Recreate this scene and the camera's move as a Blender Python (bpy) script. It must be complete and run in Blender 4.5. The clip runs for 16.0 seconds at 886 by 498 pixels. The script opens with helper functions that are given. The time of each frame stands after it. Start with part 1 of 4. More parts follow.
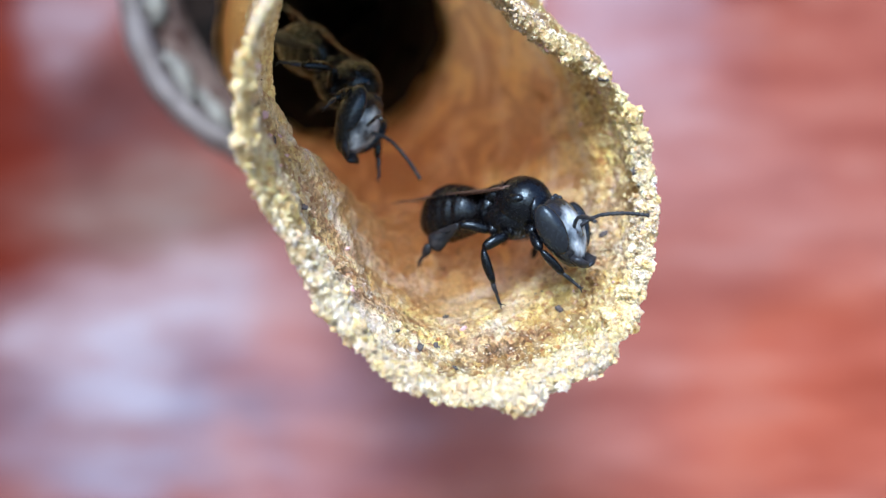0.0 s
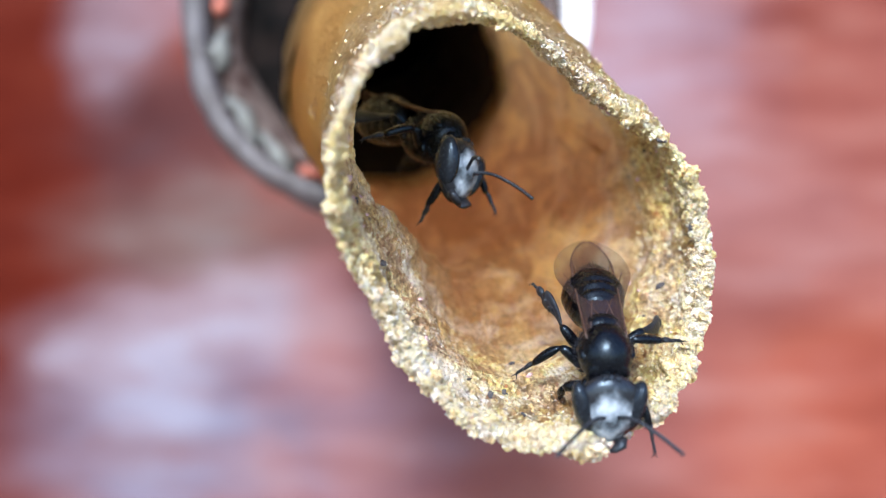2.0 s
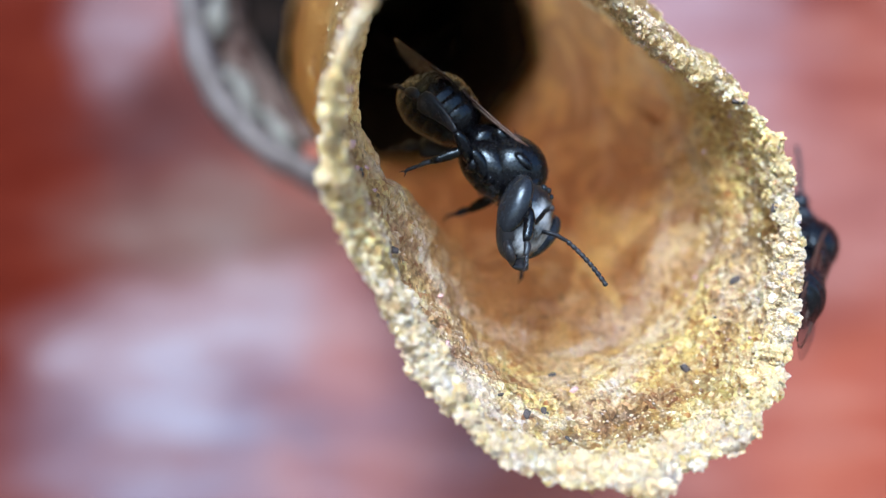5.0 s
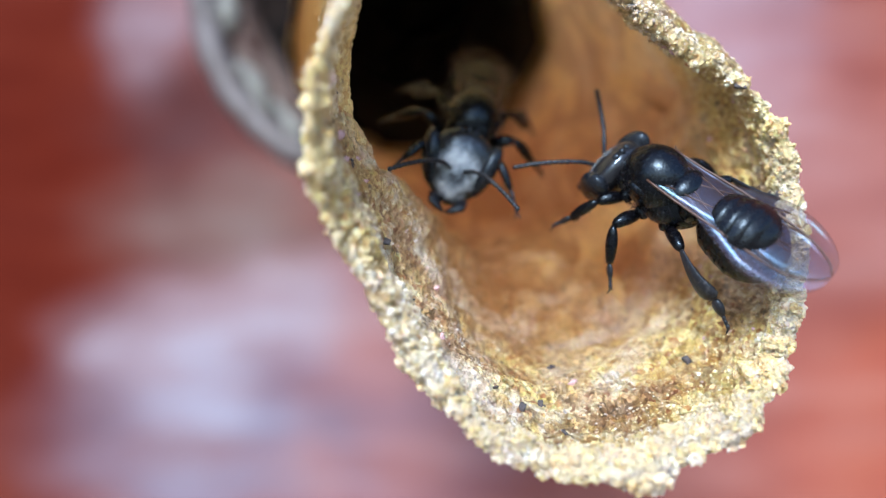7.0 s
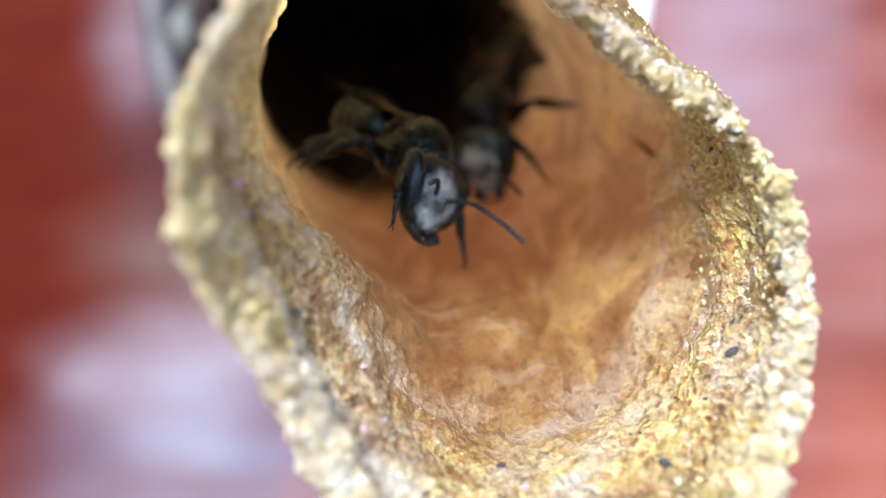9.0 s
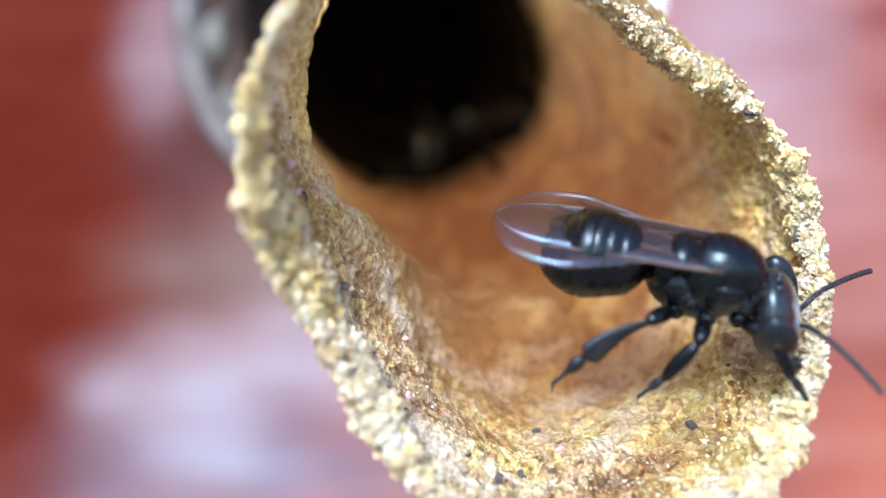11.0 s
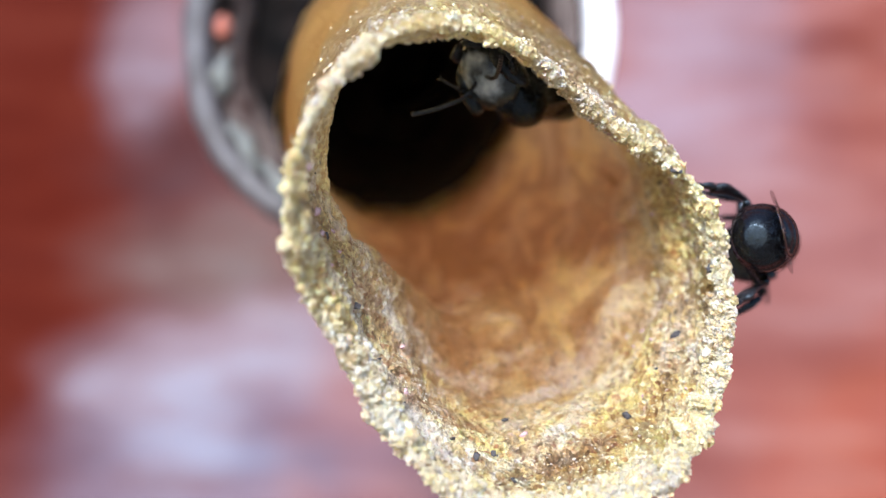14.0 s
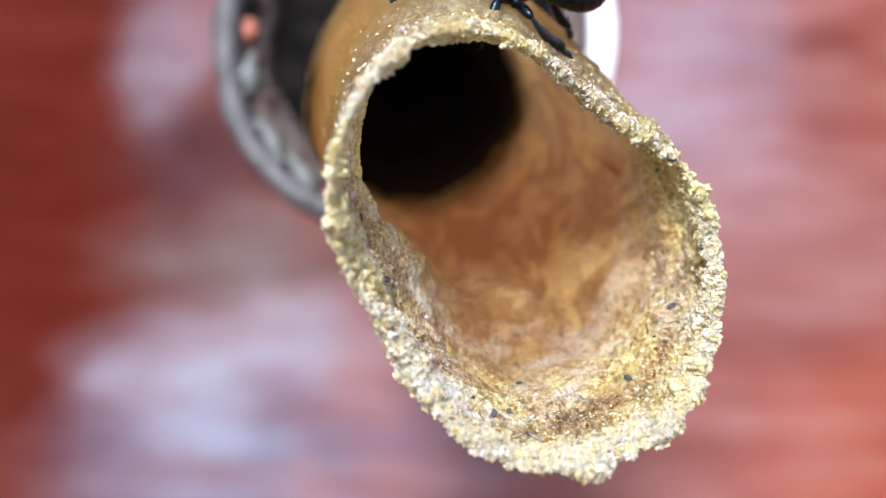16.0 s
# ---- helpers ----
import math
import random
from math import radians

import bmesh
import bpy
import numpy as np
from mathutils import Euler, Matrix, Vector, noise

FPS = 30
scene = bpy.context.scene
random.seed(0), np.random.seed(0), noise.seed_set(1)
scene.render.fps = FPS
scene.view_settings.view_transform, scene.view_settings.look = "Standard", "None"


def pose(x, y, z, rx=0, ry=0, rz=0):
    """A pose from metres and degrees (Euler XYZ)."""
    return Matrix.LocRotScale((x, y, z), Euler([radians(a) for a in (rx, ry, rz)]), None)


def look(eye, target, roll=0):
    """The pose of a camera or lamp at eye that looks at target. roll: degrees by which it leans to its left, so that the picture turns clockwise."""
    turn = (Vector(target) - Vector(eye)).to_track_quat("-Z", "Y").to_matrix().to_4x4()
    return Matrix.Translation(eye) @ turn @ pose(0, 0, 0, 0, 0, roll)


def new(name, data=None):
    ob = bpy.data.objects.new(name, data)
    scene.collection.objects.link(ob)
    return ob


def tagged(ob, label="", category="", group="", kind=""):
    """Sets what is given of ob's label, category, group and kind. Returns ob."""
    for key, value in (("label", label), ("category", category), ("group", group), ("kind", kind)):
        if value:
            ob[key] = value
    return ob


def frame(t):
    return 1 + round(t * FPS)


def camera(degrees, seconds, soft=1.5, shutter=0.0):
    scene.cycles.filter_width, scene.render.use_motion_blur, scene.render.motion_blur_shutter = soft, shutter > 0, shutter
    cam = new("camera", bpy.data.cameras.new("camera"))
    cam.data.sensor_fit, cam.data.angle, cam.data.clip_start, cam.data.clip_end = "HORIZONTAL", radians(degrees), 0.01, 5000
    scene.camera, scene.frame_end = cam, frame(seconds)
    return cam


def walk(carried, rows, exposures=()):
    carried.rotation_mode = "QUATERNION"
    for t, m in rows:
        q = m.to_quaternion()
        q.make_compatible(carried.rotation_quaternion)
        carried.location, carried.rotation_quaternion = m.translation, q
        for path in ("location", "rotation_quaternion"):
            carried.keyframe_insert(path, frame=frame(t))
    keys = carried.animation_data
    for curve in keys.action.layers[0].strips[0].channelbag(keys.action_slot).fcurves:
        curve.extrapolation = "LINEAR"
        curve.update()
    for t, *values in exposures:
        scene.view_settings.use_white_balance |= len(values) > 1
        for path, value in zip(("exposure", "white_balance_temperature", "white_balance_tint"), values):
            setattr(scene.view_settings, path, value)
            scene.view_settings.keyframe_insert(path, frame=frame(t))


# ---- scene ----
MM = 0.001   # every length below is in millimetres, and is multiplied by this

# ---- camera and its way: t, x, y, z (mm), yaw, pitch, roll (degrees) ----
cam = camera(49.0, 16.0, soft=1.2, shutter=0.0)
ROWS = [
    (0, -0.000, 0.000, -0.000, -0.046, 0.074, -0.021),
    (0.5, -0.980, -1.577, 1.298, 1.112, 1.061, -0.139),
    (1, -1.428, -1.859, 1.761, 1.297, 1.732, -0.454),
    (1.5, -1.461, -1.813, 1.486, 1.156, 1.148, -0.479),
    (2, -1.456, -1.712, 1.271, 1.001, 0.535, -0.299),
    (2.5, -1.318, -0.367, 0.349, 0.567, -0.066, -0.083),
    (3, -1.341, 0.349, 0.280, 1.127, 0.012, -0.034),
    (3.5, -1.225, 0.284, 1.110, 1.320, 0.439, -0.332),
    (4, -1.135, -0.090, 1.534, 1.451, 1.375, -0.505),
    (4.5, -1.374, 1.791, 1.291, 2.001, 1.452, -0.469),
    (5, -1.570, 3.547, 0.907, 2.450, 0.664, -0.472),
    (7.5, -0.398, 4.148, 0.881, 4.955, 0.207, -0.040),
    (8, -0.279, 4.762, 1.237, 4.925, 0.961, -0.244),
    (8.5, 0.547, 5.008, 1.832, 5.326, 1.814, -0.905),
    (9, 0.942, 7.986, 1.928, 6.110, 1.412, -1.281),
    (9.5, 0.635, 7.769, 1.306, 7.648, 3.205, -0.905),
    (12, 0.476, 3.954, 0.694, 5.146, 2.130, -0.372),
    (12.5, 0.717, 1.887, 0.113, 4.404, 1.918, -0.454),
    (13, 0.630, 1.175, 0.662, 3.883, 1.581, -0.527),
    (13.5, 0.305, 1.003, 1.266, 4.030, 2.076, -0.656),
    (14, 0.336, 1.355, 1.604, 4.270, 2.313, -0.944),
    (14.5, 0.050, 0.727, 1.777, 4.275, 2.491, -1.075),
    (15, -0.013, 0.397, 1.335, 4.371, 2.229, -0.890),
    (15.5, 0.074, 0.680, 1.356, 4.407, 1.916, -0.716),
    (16, -0.024, -1.628, 0.935, 4.269, 2.249, -0.785),
]
walk(cam, [(t, pose(x * MM, y * MM, z * MM, 90 + pitch, roll, yaw)) for t, x, y, z, yaw, pitch, roll in ROWS],
     exposures=[(0.0, 1.22, 5760, 10), (2.5, 1.22, 5760, 10), (5.0, 1.13, 5760, 10), (8.5, 1.24, 5760, 10), (9.7, 1.40, 5760, 10), (12.0, 1.33, 5760, 10), (13.0, 1.24, 5760, 10), (16.0, 1.14, 5760, 10)])

# ---- daylight: a bright hazy sky and a soft sun behind the camera ----
sky_world = bpy.data.worlds.new("sky_world")
scene.world = sky_world
sky_world.use_nodes = True
wn = sky_world.node_tree
sky = wn.nodes.new("ShaderNodeTexSky")
sky.sky_type, sky.sun_disc = "NISHITA", False
SUN_ELEVATION, SUN_AZIMUTH = 37.0, 191.0      # degrees; azimuth clockwise from +y
sky.sun_elevation, sky.sun_rotation = radians(SUN_ELEVATION), radians(SUN_AZIMUTH)
sky.air_density, sky.dust_density = 1.0, 1.2
wn.links.new(sky.outputs[0], wn.nodes["Background"].inputs[0])
wn.nodes["Background"].inputs[1].default_value = 0.15
sun = new("sun", bpy.data.lights.new("sun", "SUN"))
sun.data.energy, sun.data.angle, sun.data.color = 3.1, radians(15), (1.0, 0.97, 0.93)
se, sa = radians(SUN_ELEVATION), radians(SUN_AZIMUTH)
sun.matrix_world = look((math.cos(se) * math.sin(sa), math.cos(se) * math.cos(sa), math.sin(se)), (0, 0, 0))

# the lens is focused on the mouth of the tube
cam.data.dof.use_dof = True
cam.data.dof.aperture_fstop = 36.0


# ---- materials ----
def material(name, rough=0.5, metal=0.0):
    m = bpy.data.materials.new(name)
    m.use_nodes = True
    m.node_tree.nodes["Principled BSDF"].inputs["Roughness"].default_value = rough
    m.node_tree.nodes["Principled BSDF"].inputs["Metallic"].default_value = metal
    return m, m.node_tree.nodes, m.node_tree.links, m.node_tree.nodes["Principled BSDF"]


def noise_node(nodes, links, coord, per_mm, detail=4.0, rough=0.6, kind="ShaderNodeTexNoise"):
    n = nodes.new(kind)
    n.inputs["Scale"].default_value = per_mm / MM
    if kind == "ShaderNodeTexNoise":
        n.inputs["Detail"].default_value, n.inputs["Roughness"].default_value = detail, rough
    links.new(coord, n.inputs["Vector"])
    return n.outputs[0]


def ramp(nodes, links, fac, stops):
    r = nodes.new("ShaderNodeValToRGB")
    el = r.color_ramp.elements
    while len(el) < len(stops):
        el.new(0.5)
    for e, (p, c) in zip(el, stops):
        e.position, e.color = p, (*c, 1) if len(c) == 3 else c
    links.new(fac, r.inputs[0])
    return r.outputs[0]


def mix(nodes, links, fac, a, b, how="MIX"):
    n = nodes.new("ShaderNodeMix")
    n.data_type, n.blend_type = "RGBA", how
    for v, s in ((fac, n.inputs[0]), (a, n.inputs[6]), (b, n.inputs[7])):
        if isinstance(v, (int, float)):
            s.default_value = v
        elif isinstance(v, tuple):
            s.default_value = (*v, 1)
        else:
            links.new(v, s)
    return n.outputs[2]


def calc(nodes, links, how, a, b=0.0, clamp=False):
    n = nodes.new("ShaderNodeMath")
    n.operation, n.use_clamp = how, clamp
    for v, s in ((a, n.inputs[0]), (b, n.inputs[1])):
        if isinstance(v, (int, float)):
            s.default_value = v
        else:
            links.new(v, s)
    return n.outputs[0]


def bump(nodes, links, bsdf, height, strength, mm):
    b = nodes.new("ShaderNodeBump")
    b.inputs["Strength"].default_value, b.inputs["Distance"].default_value = strength, mm * MM
    links.new(height, b.inputs["Height"])
    links.new(b.outputs[0], bsdf.inputs["Normal"])


def crumb_colour(n, l, co):
    """Sugary resin: patches of yellow, cream and brown, broken up by small crystals and fibres of many tones."""
    broad = noise_node(n, l, co, 0.62, 5, 0.7)
    tone = ramp(n, l, broad, [(0.33, (0.15, 0.085, 0.045)), (0.41, (0.36, 0.24, 0.13)), (0.47, (0.55, 0.42, 0.24)), (0.53, (0.70, 0.61, 0.42)), (0.60, (0.80, 0.76, 0.70)), (0.68, (0.46, 0.33, 0.23))])
    yellow = ramp(n, l, noise_node(n, l, co, 0.30, 4), [(0.46, (0, 0, 0)), (0.55, (0.9,) * 3)])
    tone = mix(n, l, yellow, tone, (0.74, 0.59, 0.19))
    rosy = ramp(n, l, noise_node(n, l, co, 0.9, 3), [(0.60, (0, 0, 0)), (0.66, (0.45,) * 3)])
    tone = mix(n, l, rosy, tone, (0.66, 0.44, 0.40))

    def cells(per_mm):
        c = n.new("ShaderNodeTexVoronoi")
        c.inputs["Scale"].default_value = per_mm / MM
        l.new(co, c.inputs["Vector"])
        x = n.new("ShaderNodeSeparateXYZ")
        l.new(c.outputs["Color"], x.inputs[0])
        return c.outputs["Distance"], x.outputs

    d1, r1 = cells(4.2)
    d2, r2 = cells(9.0)
    gem = ramp(n, l, r1[0], [(0.0, (0.13, 0.075, 0.04)), (0.12, (0.36, 0.22, 0.11)), (0.42, (0.58, 0.45, 0.24)), (0.75, (0.76, 0.71, 0.60)), (0.9, (0.70, 0.52, 0.13)), (1.0, (0.54, 0.38, 0.38))])
    tone = mix(n, l, 0.30, tone, gem)
    fleck = ramp(n, l, r2[0], [(0.0, (0.10, 0.09, 0.08)), (0.22, (0.34, 0.33, 0.31)), (0.5, (0.52, 0.51, 0.49)), (0.8, (0.74, 0.73, 0.71)), (1.0, (0.90, 0.87, 0.88))])
    tone = mix(n, l, 0.85, tone, fleck, "OVERLAY")
    return tone, calc(n, l, "ADD", d1, calc(n, l, "MULTIPLY", d2, 0.5))


def cerumen_material():
    """Waxy cerumen: amber inside, crumbly yellow and cream on the lip, rust brown and smooth outside."""
    m, n, l, p = material("cerumen", 0.55)
    co = n.new("ShaderNodeTexCoord").outputs["Object"]
    uv = n.new("ShaderNodeUVMap")
    uv.uv_map = "along"
    sep = n.new("ShaderNodeSeparateXYZ")
    l.new(uv.outputs[0], sep.inputs[0])
    way = sep.outputs[1]                      # mm from the rim / 40 + 0.5; inside above 0.5
    wob = noise_node(n, l, co, 0.9, 4)
    way = calc(n, l, "ADD", way, calc(n, l, "MULTIPLY", calc(n, l, "SUBTRACT", wob, 0.5), 0.07))
    lip_in = ramp(n, l, way, [(0.36, (0.0,) * 3), (0.44, (0.35,) * 3), (0.487, (0.7,) * 3), (0.503, (1, 1, 1)), (0.575, (0.92,) * 3), (0.66, (0, 0, 0))])
    inside = ramp(n, l, way, [(0.49, (0, 0, 0)), (0.51, (1, 1, 1))])
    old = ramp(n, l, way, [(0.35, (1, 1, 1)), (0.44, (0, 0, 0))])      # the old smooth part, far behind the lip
    mid = noise_node(n, l, co, 0.62, 6, 0.68)
    fine = noise_node(n, l, co, 4.5, 3, 0.7)
    amber = ramp(n, l, mid, [(0.30, (0.46, 0.26, 0.10)), (0.40, (0.74, 0.50, 0.24)), (0.48, (0.92, 0.72, 0.43)), (0.55, (0.82, 0.55, 0.24)), (0.62, (0.97, 0.87, 0.66)), (0.72, (0.76, 0.50, 0.24))])
    gold = ramp(n, l, noise_node(n, l, co, 0.26, 4, 0.6), [(0.41, (0, 0, 0)), (0.52, (0.9,) * 3)])
    amber = mix(n, l, gold, amber, (0.98, 0.74, 0.27))
    flow = n.new("ShaderNodeMapping")      # the folds run along the tube
    flow.inputs["Scale"].default_value, flow.inputs["Rotation"].default_value = (1.0, 0.45, 0.8), (0.0, 0.0, radians(24))
    l.new(co, flow.inputs["Vector"])
    bent = n.new("ShaderNodeTexNoise")      # crumpled folds, shade put into the colour along their creases
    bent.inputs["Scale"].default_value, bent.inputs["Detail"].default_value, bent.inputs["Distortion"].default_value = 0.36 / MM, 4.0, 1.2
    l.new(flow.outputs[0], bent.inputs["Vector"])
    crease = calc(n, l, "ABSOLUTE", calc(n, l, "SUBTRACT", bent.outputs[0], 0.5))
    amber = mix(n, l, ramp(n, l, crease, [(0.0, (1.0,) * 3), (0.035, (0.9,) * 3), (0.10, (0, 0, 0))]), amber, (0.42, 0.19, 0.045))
    # fold crests painted paler, like light on the relief
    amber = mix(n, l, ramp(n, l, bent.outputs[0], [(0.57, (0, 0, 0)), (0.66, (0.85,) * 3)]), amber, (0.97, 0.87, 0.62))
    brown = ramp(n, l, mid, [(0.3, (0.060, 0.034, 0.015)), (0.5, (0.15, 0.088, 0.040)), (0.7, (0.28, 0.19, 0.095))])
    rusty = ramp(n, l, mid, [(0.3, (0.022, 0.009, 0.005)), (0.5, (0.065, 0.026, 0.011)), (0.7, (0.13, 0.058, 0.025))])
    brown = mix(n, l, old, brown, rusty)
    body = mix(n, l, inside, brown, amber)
    crumb, relief = crumb_colour(n, l, co)
    body = mix(n, l, mix(n, l, inside, mix(n, l, old, (0.45,) * 3, (0.03,) * 3), (0.16,) * 3), body, crumb)
    bands = n.new("ShaderNodeMapping")
    bands.inputs["Scale"].default_value = (9.0, 34.0, 1.0)
    l.new(uv.outputs[0], bands.inputs["Vector"])
    band = n.new("ShaderNodeTexNoise")
    band.inputs["Scale"].default_value, band.inputs["Detail"].default_value = 1.0, 5.0
    l.new(bands.outputs[0], band.inputs["Vector"])
    stain = ramp(n, l, band.outputs[0], [(0.38, (0.6,) * 3), (0.50, (0, 0, 0))])
    crumb = mix(n, l, stain, crumb, (0.45, 0.27, 0.13), "MULTIPLY")
    chalk = ramp(n, l, band.outputs[0], [(0.53, (0, 0, 0)), (0.63, (0.6,) * 3)])
    crumb = mix(n, l, chalk, crumb, (0.78, 0.74, 0.68))
    body = mix(n, l, calc(n, l, "MULTIPLY", chalk, inside), body, (0.90, 0.78, 0.56))
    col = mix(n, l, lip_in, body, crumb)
    edge = ramp(n, l, way, [(0.484, (0, 0, 0)), (0.495, (0.5,) * 3), (0.510, (0.35,) * 3), (0.530, (0, 0, 0))])
    below = n.new("ShaderNodeSeparateXYZ")
    l.new(co, below.inputs[0])
    low = ramp(n, l, calc(n, l, "ADD", calc(n, l, "MULTIPLY", below.outputs[2], 0.16 / MM), wob), [(0.05, (1, 1, 1)), (0.55, (0, 0, 0))])
    col = mix(n, l, edge, col, mix(n, l, low, (0.69, 0.58, 0.29), (0.70, 0.67, 0.60)))
    groove = calc(n, l, "MULTIPLY", ramp(n, l, way, [(0.522, (0, 0, 0)), (0.534, (1, 1, 1)), (0.556, (1, 1, 1)), (0.572, (0, 0, 0))]), ramp(n, l, noise_node(n, l, co, 1.1, 4, 0.7), [(0.48, (0, 0, 0)), (0.62, (0.7,) * 3)]))
    col = mix(n, l, groove, col, (0.50, 0.40, 0.29), "MULTIPLY")      # a dirty groove behind the edge
    col = mix(n, l, ramp(n, l, fine, [(0.30, (0.6,) * 3), (0.5, (0, 0, 0))]), col, (0.25, 0.15, 0.07), "MULTIPLY")
    dots = noise_node(n, l, co, 3.1, 1)
    col = mix(n, l, ramp(n, l, dots, [(0.70, (0, 0, 0)), (0.74, (0.6,) * 3)]), col, (0.07, 0.05, 0.05))
    l.new(col, p.inputs["Base Color"])
    l.new(ramp(n, l, fine, [(0.3, (0.48,) * 3), (0.7, (0.72,) * 3)]), p.inputs["Roughness"])
    l.new(calc(n, l, "MULTIPLY", ramp(n, l, lip_in, [(0.0, (0.6,) * 3), (1.0, (0.25,) * 3)]), calc(n, l, "SUBTRACT", 1.0, old)), p.inputs["Subsurface Weight"])
    p.inputs["Subsurface Radius"].default_value = (1.0, 0.72, 0.36)
    l.new(calc(n, l, "MULTIPLY", ramp(n, l, lip_in, [(0.0, (1.0,) * 3), (0.8, (0.3,) * 3)]), 0.7 * MM), p.inputs["Subsurface Scale"])
    bump(n, l, p, calc(n, l, "ADD", calc(n, l, "ADD", noise_node(n, l, co, 7.0, 4, 0.7), noise_node(n, l, co, 2.2, 3)), calc(n, l, "ADD", relief, calc(n, l, "MULTIPLY", ramp(n, l, crease, [(0.0, (0,) * 3), (0.12, (1.0,) * 3)]), inside))), 1.0, 0.26)
    glow = n.new("ShaderNodeBsdfTranslucent")      # thin wax lets daylight through
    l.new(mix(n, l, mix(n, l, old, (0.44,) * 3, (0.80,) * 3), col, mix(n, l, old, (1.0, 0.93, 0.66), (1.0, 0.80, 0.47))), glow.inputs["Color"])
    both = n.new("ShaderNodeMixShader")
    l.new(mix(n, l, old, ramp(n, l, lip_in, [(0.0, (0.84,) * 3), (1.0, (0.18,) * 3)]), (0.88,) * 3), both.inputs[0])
    l.new(p.outputs[0], both.inputs[1])
    l.new(glow.outputs[0], both.inputs[2])
    l.new(both.outputs[0], n["Material Output"].inputs["Surface"])
    return m


def grain_material():
    m, n, l, p = material("resin_crumb", 0.32)
    co = n.new("ShaderNodeTexCoord").outputs["Object"]
    geo = n.new("ShaderNodeNewGeometry")
    crumb, relief = crumb_colour(n, l, co)
    each = calc(n, l, "FRACT", calc(n, l, "ADD", geo.outputs["Random Per Island"], n.new("ShaderNodeObjectInfo").outputs["Random"]))
    pale = ramp(n, l, each, [(0.0, (0.68, 0.60, 0.45)), (0.25, (0.68, 0.54, 0.24)), (0.45, (0.78, 0.75, 0.72)), (0.6, (0.72, 0.67, 0.60)), (0.75, (0.48, 0.35, 0.21)), (0.88, (0.72, 0.65, 0.55)), (1.0, (0.60, 0.48, 0.31))])
    l.new(mix(n, l, 0.40, crumb, pale), p.inputs["Base Color"])
    p.inputs["Subsurface Weight"].default_value = 0.7
    p.inputs["Subsurface Radius"].default_value = (1.0, 0.8, 0.5)
    p.inputs["Subsurface Scale"].default_value = 0.16 * MM
    bump(n, l, p, calc(n, l, "ADD", noise_node(n, l, co, 9, 4, 0.7), relief), 0.9, 0.10)
    return m


def mottled(name, a, b, per_mm, rough, mm=0.05, spec=0.5):
    m, n, l, p = material(name, rough)
    co = n.new("ShaderNodeTexCoord").outputs["Object"]
    l.new(ramp(n, l, noise_node(n, l, co, per_mm, 5), [(0.35, a), (0.65, b)]), p.inputs["Base Color"])
    p.inputs["Specular IOR Level"].default_value = spec
    bump(n, l, p, noise_node(n, l, co, per_mm * 4, 4), 0.4, mm)
    return m


def chitin_material(name, base, rough, hair):
    """Black insect shell: glossy, finely pitted, with a dusting of short grey hair."""
    m, n, l, p = material(name, rough)
    co = n.new("ShaderNodeTexCoord").outputs["Object"]
    dust = noise_node(n, l, co, 9.0, 4, 0.75)
    col = mix(n, l, ramp(n, l, dust, [(0.52, (0, 0, 0)), (0.72, (hair,) * 3)]), base, (0.30, 0.30, 0.29))
    l.new(col, p.inputs["Base Color"])
    l.new(ramp(n, l, dust, [(0.35, (rough,) * 3), (0.7, (min(1, rough + 0.25),) * 3)]), p.inputs["Roughness"])
    p.inputs["Specular IOR Level"].default_value = 0.45
    p.inputs["IOR"].default_value = 1.4
    p.inputs["Specular Tint"].default_value = (0.62, 0.82, 1.0, 1)      # the sky's blue reflection put into the shell's gloss tint
    bump(n, l, p, noise_node(n, l, co, 8.0, 4, 0.7), 0.32, 0.03)
    return m


def face_material():
    """Dark face with a pale silvery bloom of short hair between the eyes, brightened by painted bluish highlights."""
    m, n, l, p = material("face", 0.20)
    # reflected sky blue is put into the gloss here as well
    p.inputs["Specular Tint"].default_value = (0.62, 0.82, 1.0, 1)
    co = n.new("ShaderNodeTexCoord").outputs["Object"]
    sep = n.new("ShaderNodeSeparateXYZ")
    l.new(co, sep.inputs[0])
    front = calc(n, l, "MULTIPLY", sep.outputs[1], 1 / MM)
    mask = ramp(n, l, calc(n, l, "ADD", front, calc(n, l, "MULTIPLY", noise_node(n, l, co, 2.2, 4), 0.5)), [(0.50, (0, 0, 0)), (0.66, (0.9,) * 3)])
    # silver hair tone, with glossy blue-white highlights put into the colour
    tone = ramp(n, l, noise_node(n, l, co, 1.7, 4, 0.6), [(0.34, (0.02, 0.026, 0.033)), (0.46, (0.17, 0.21, 0.25)), (0.66, (0.42, 0.48, 0.54))])
    l.new(mix(n, l, mask, (0.012, 0.012, 0.014), tone), p.inputs["Base Color"])
    bump(n, l, p, noise_node(n, l, co, 14.0, 3), 0.35, 0.03)
    return m


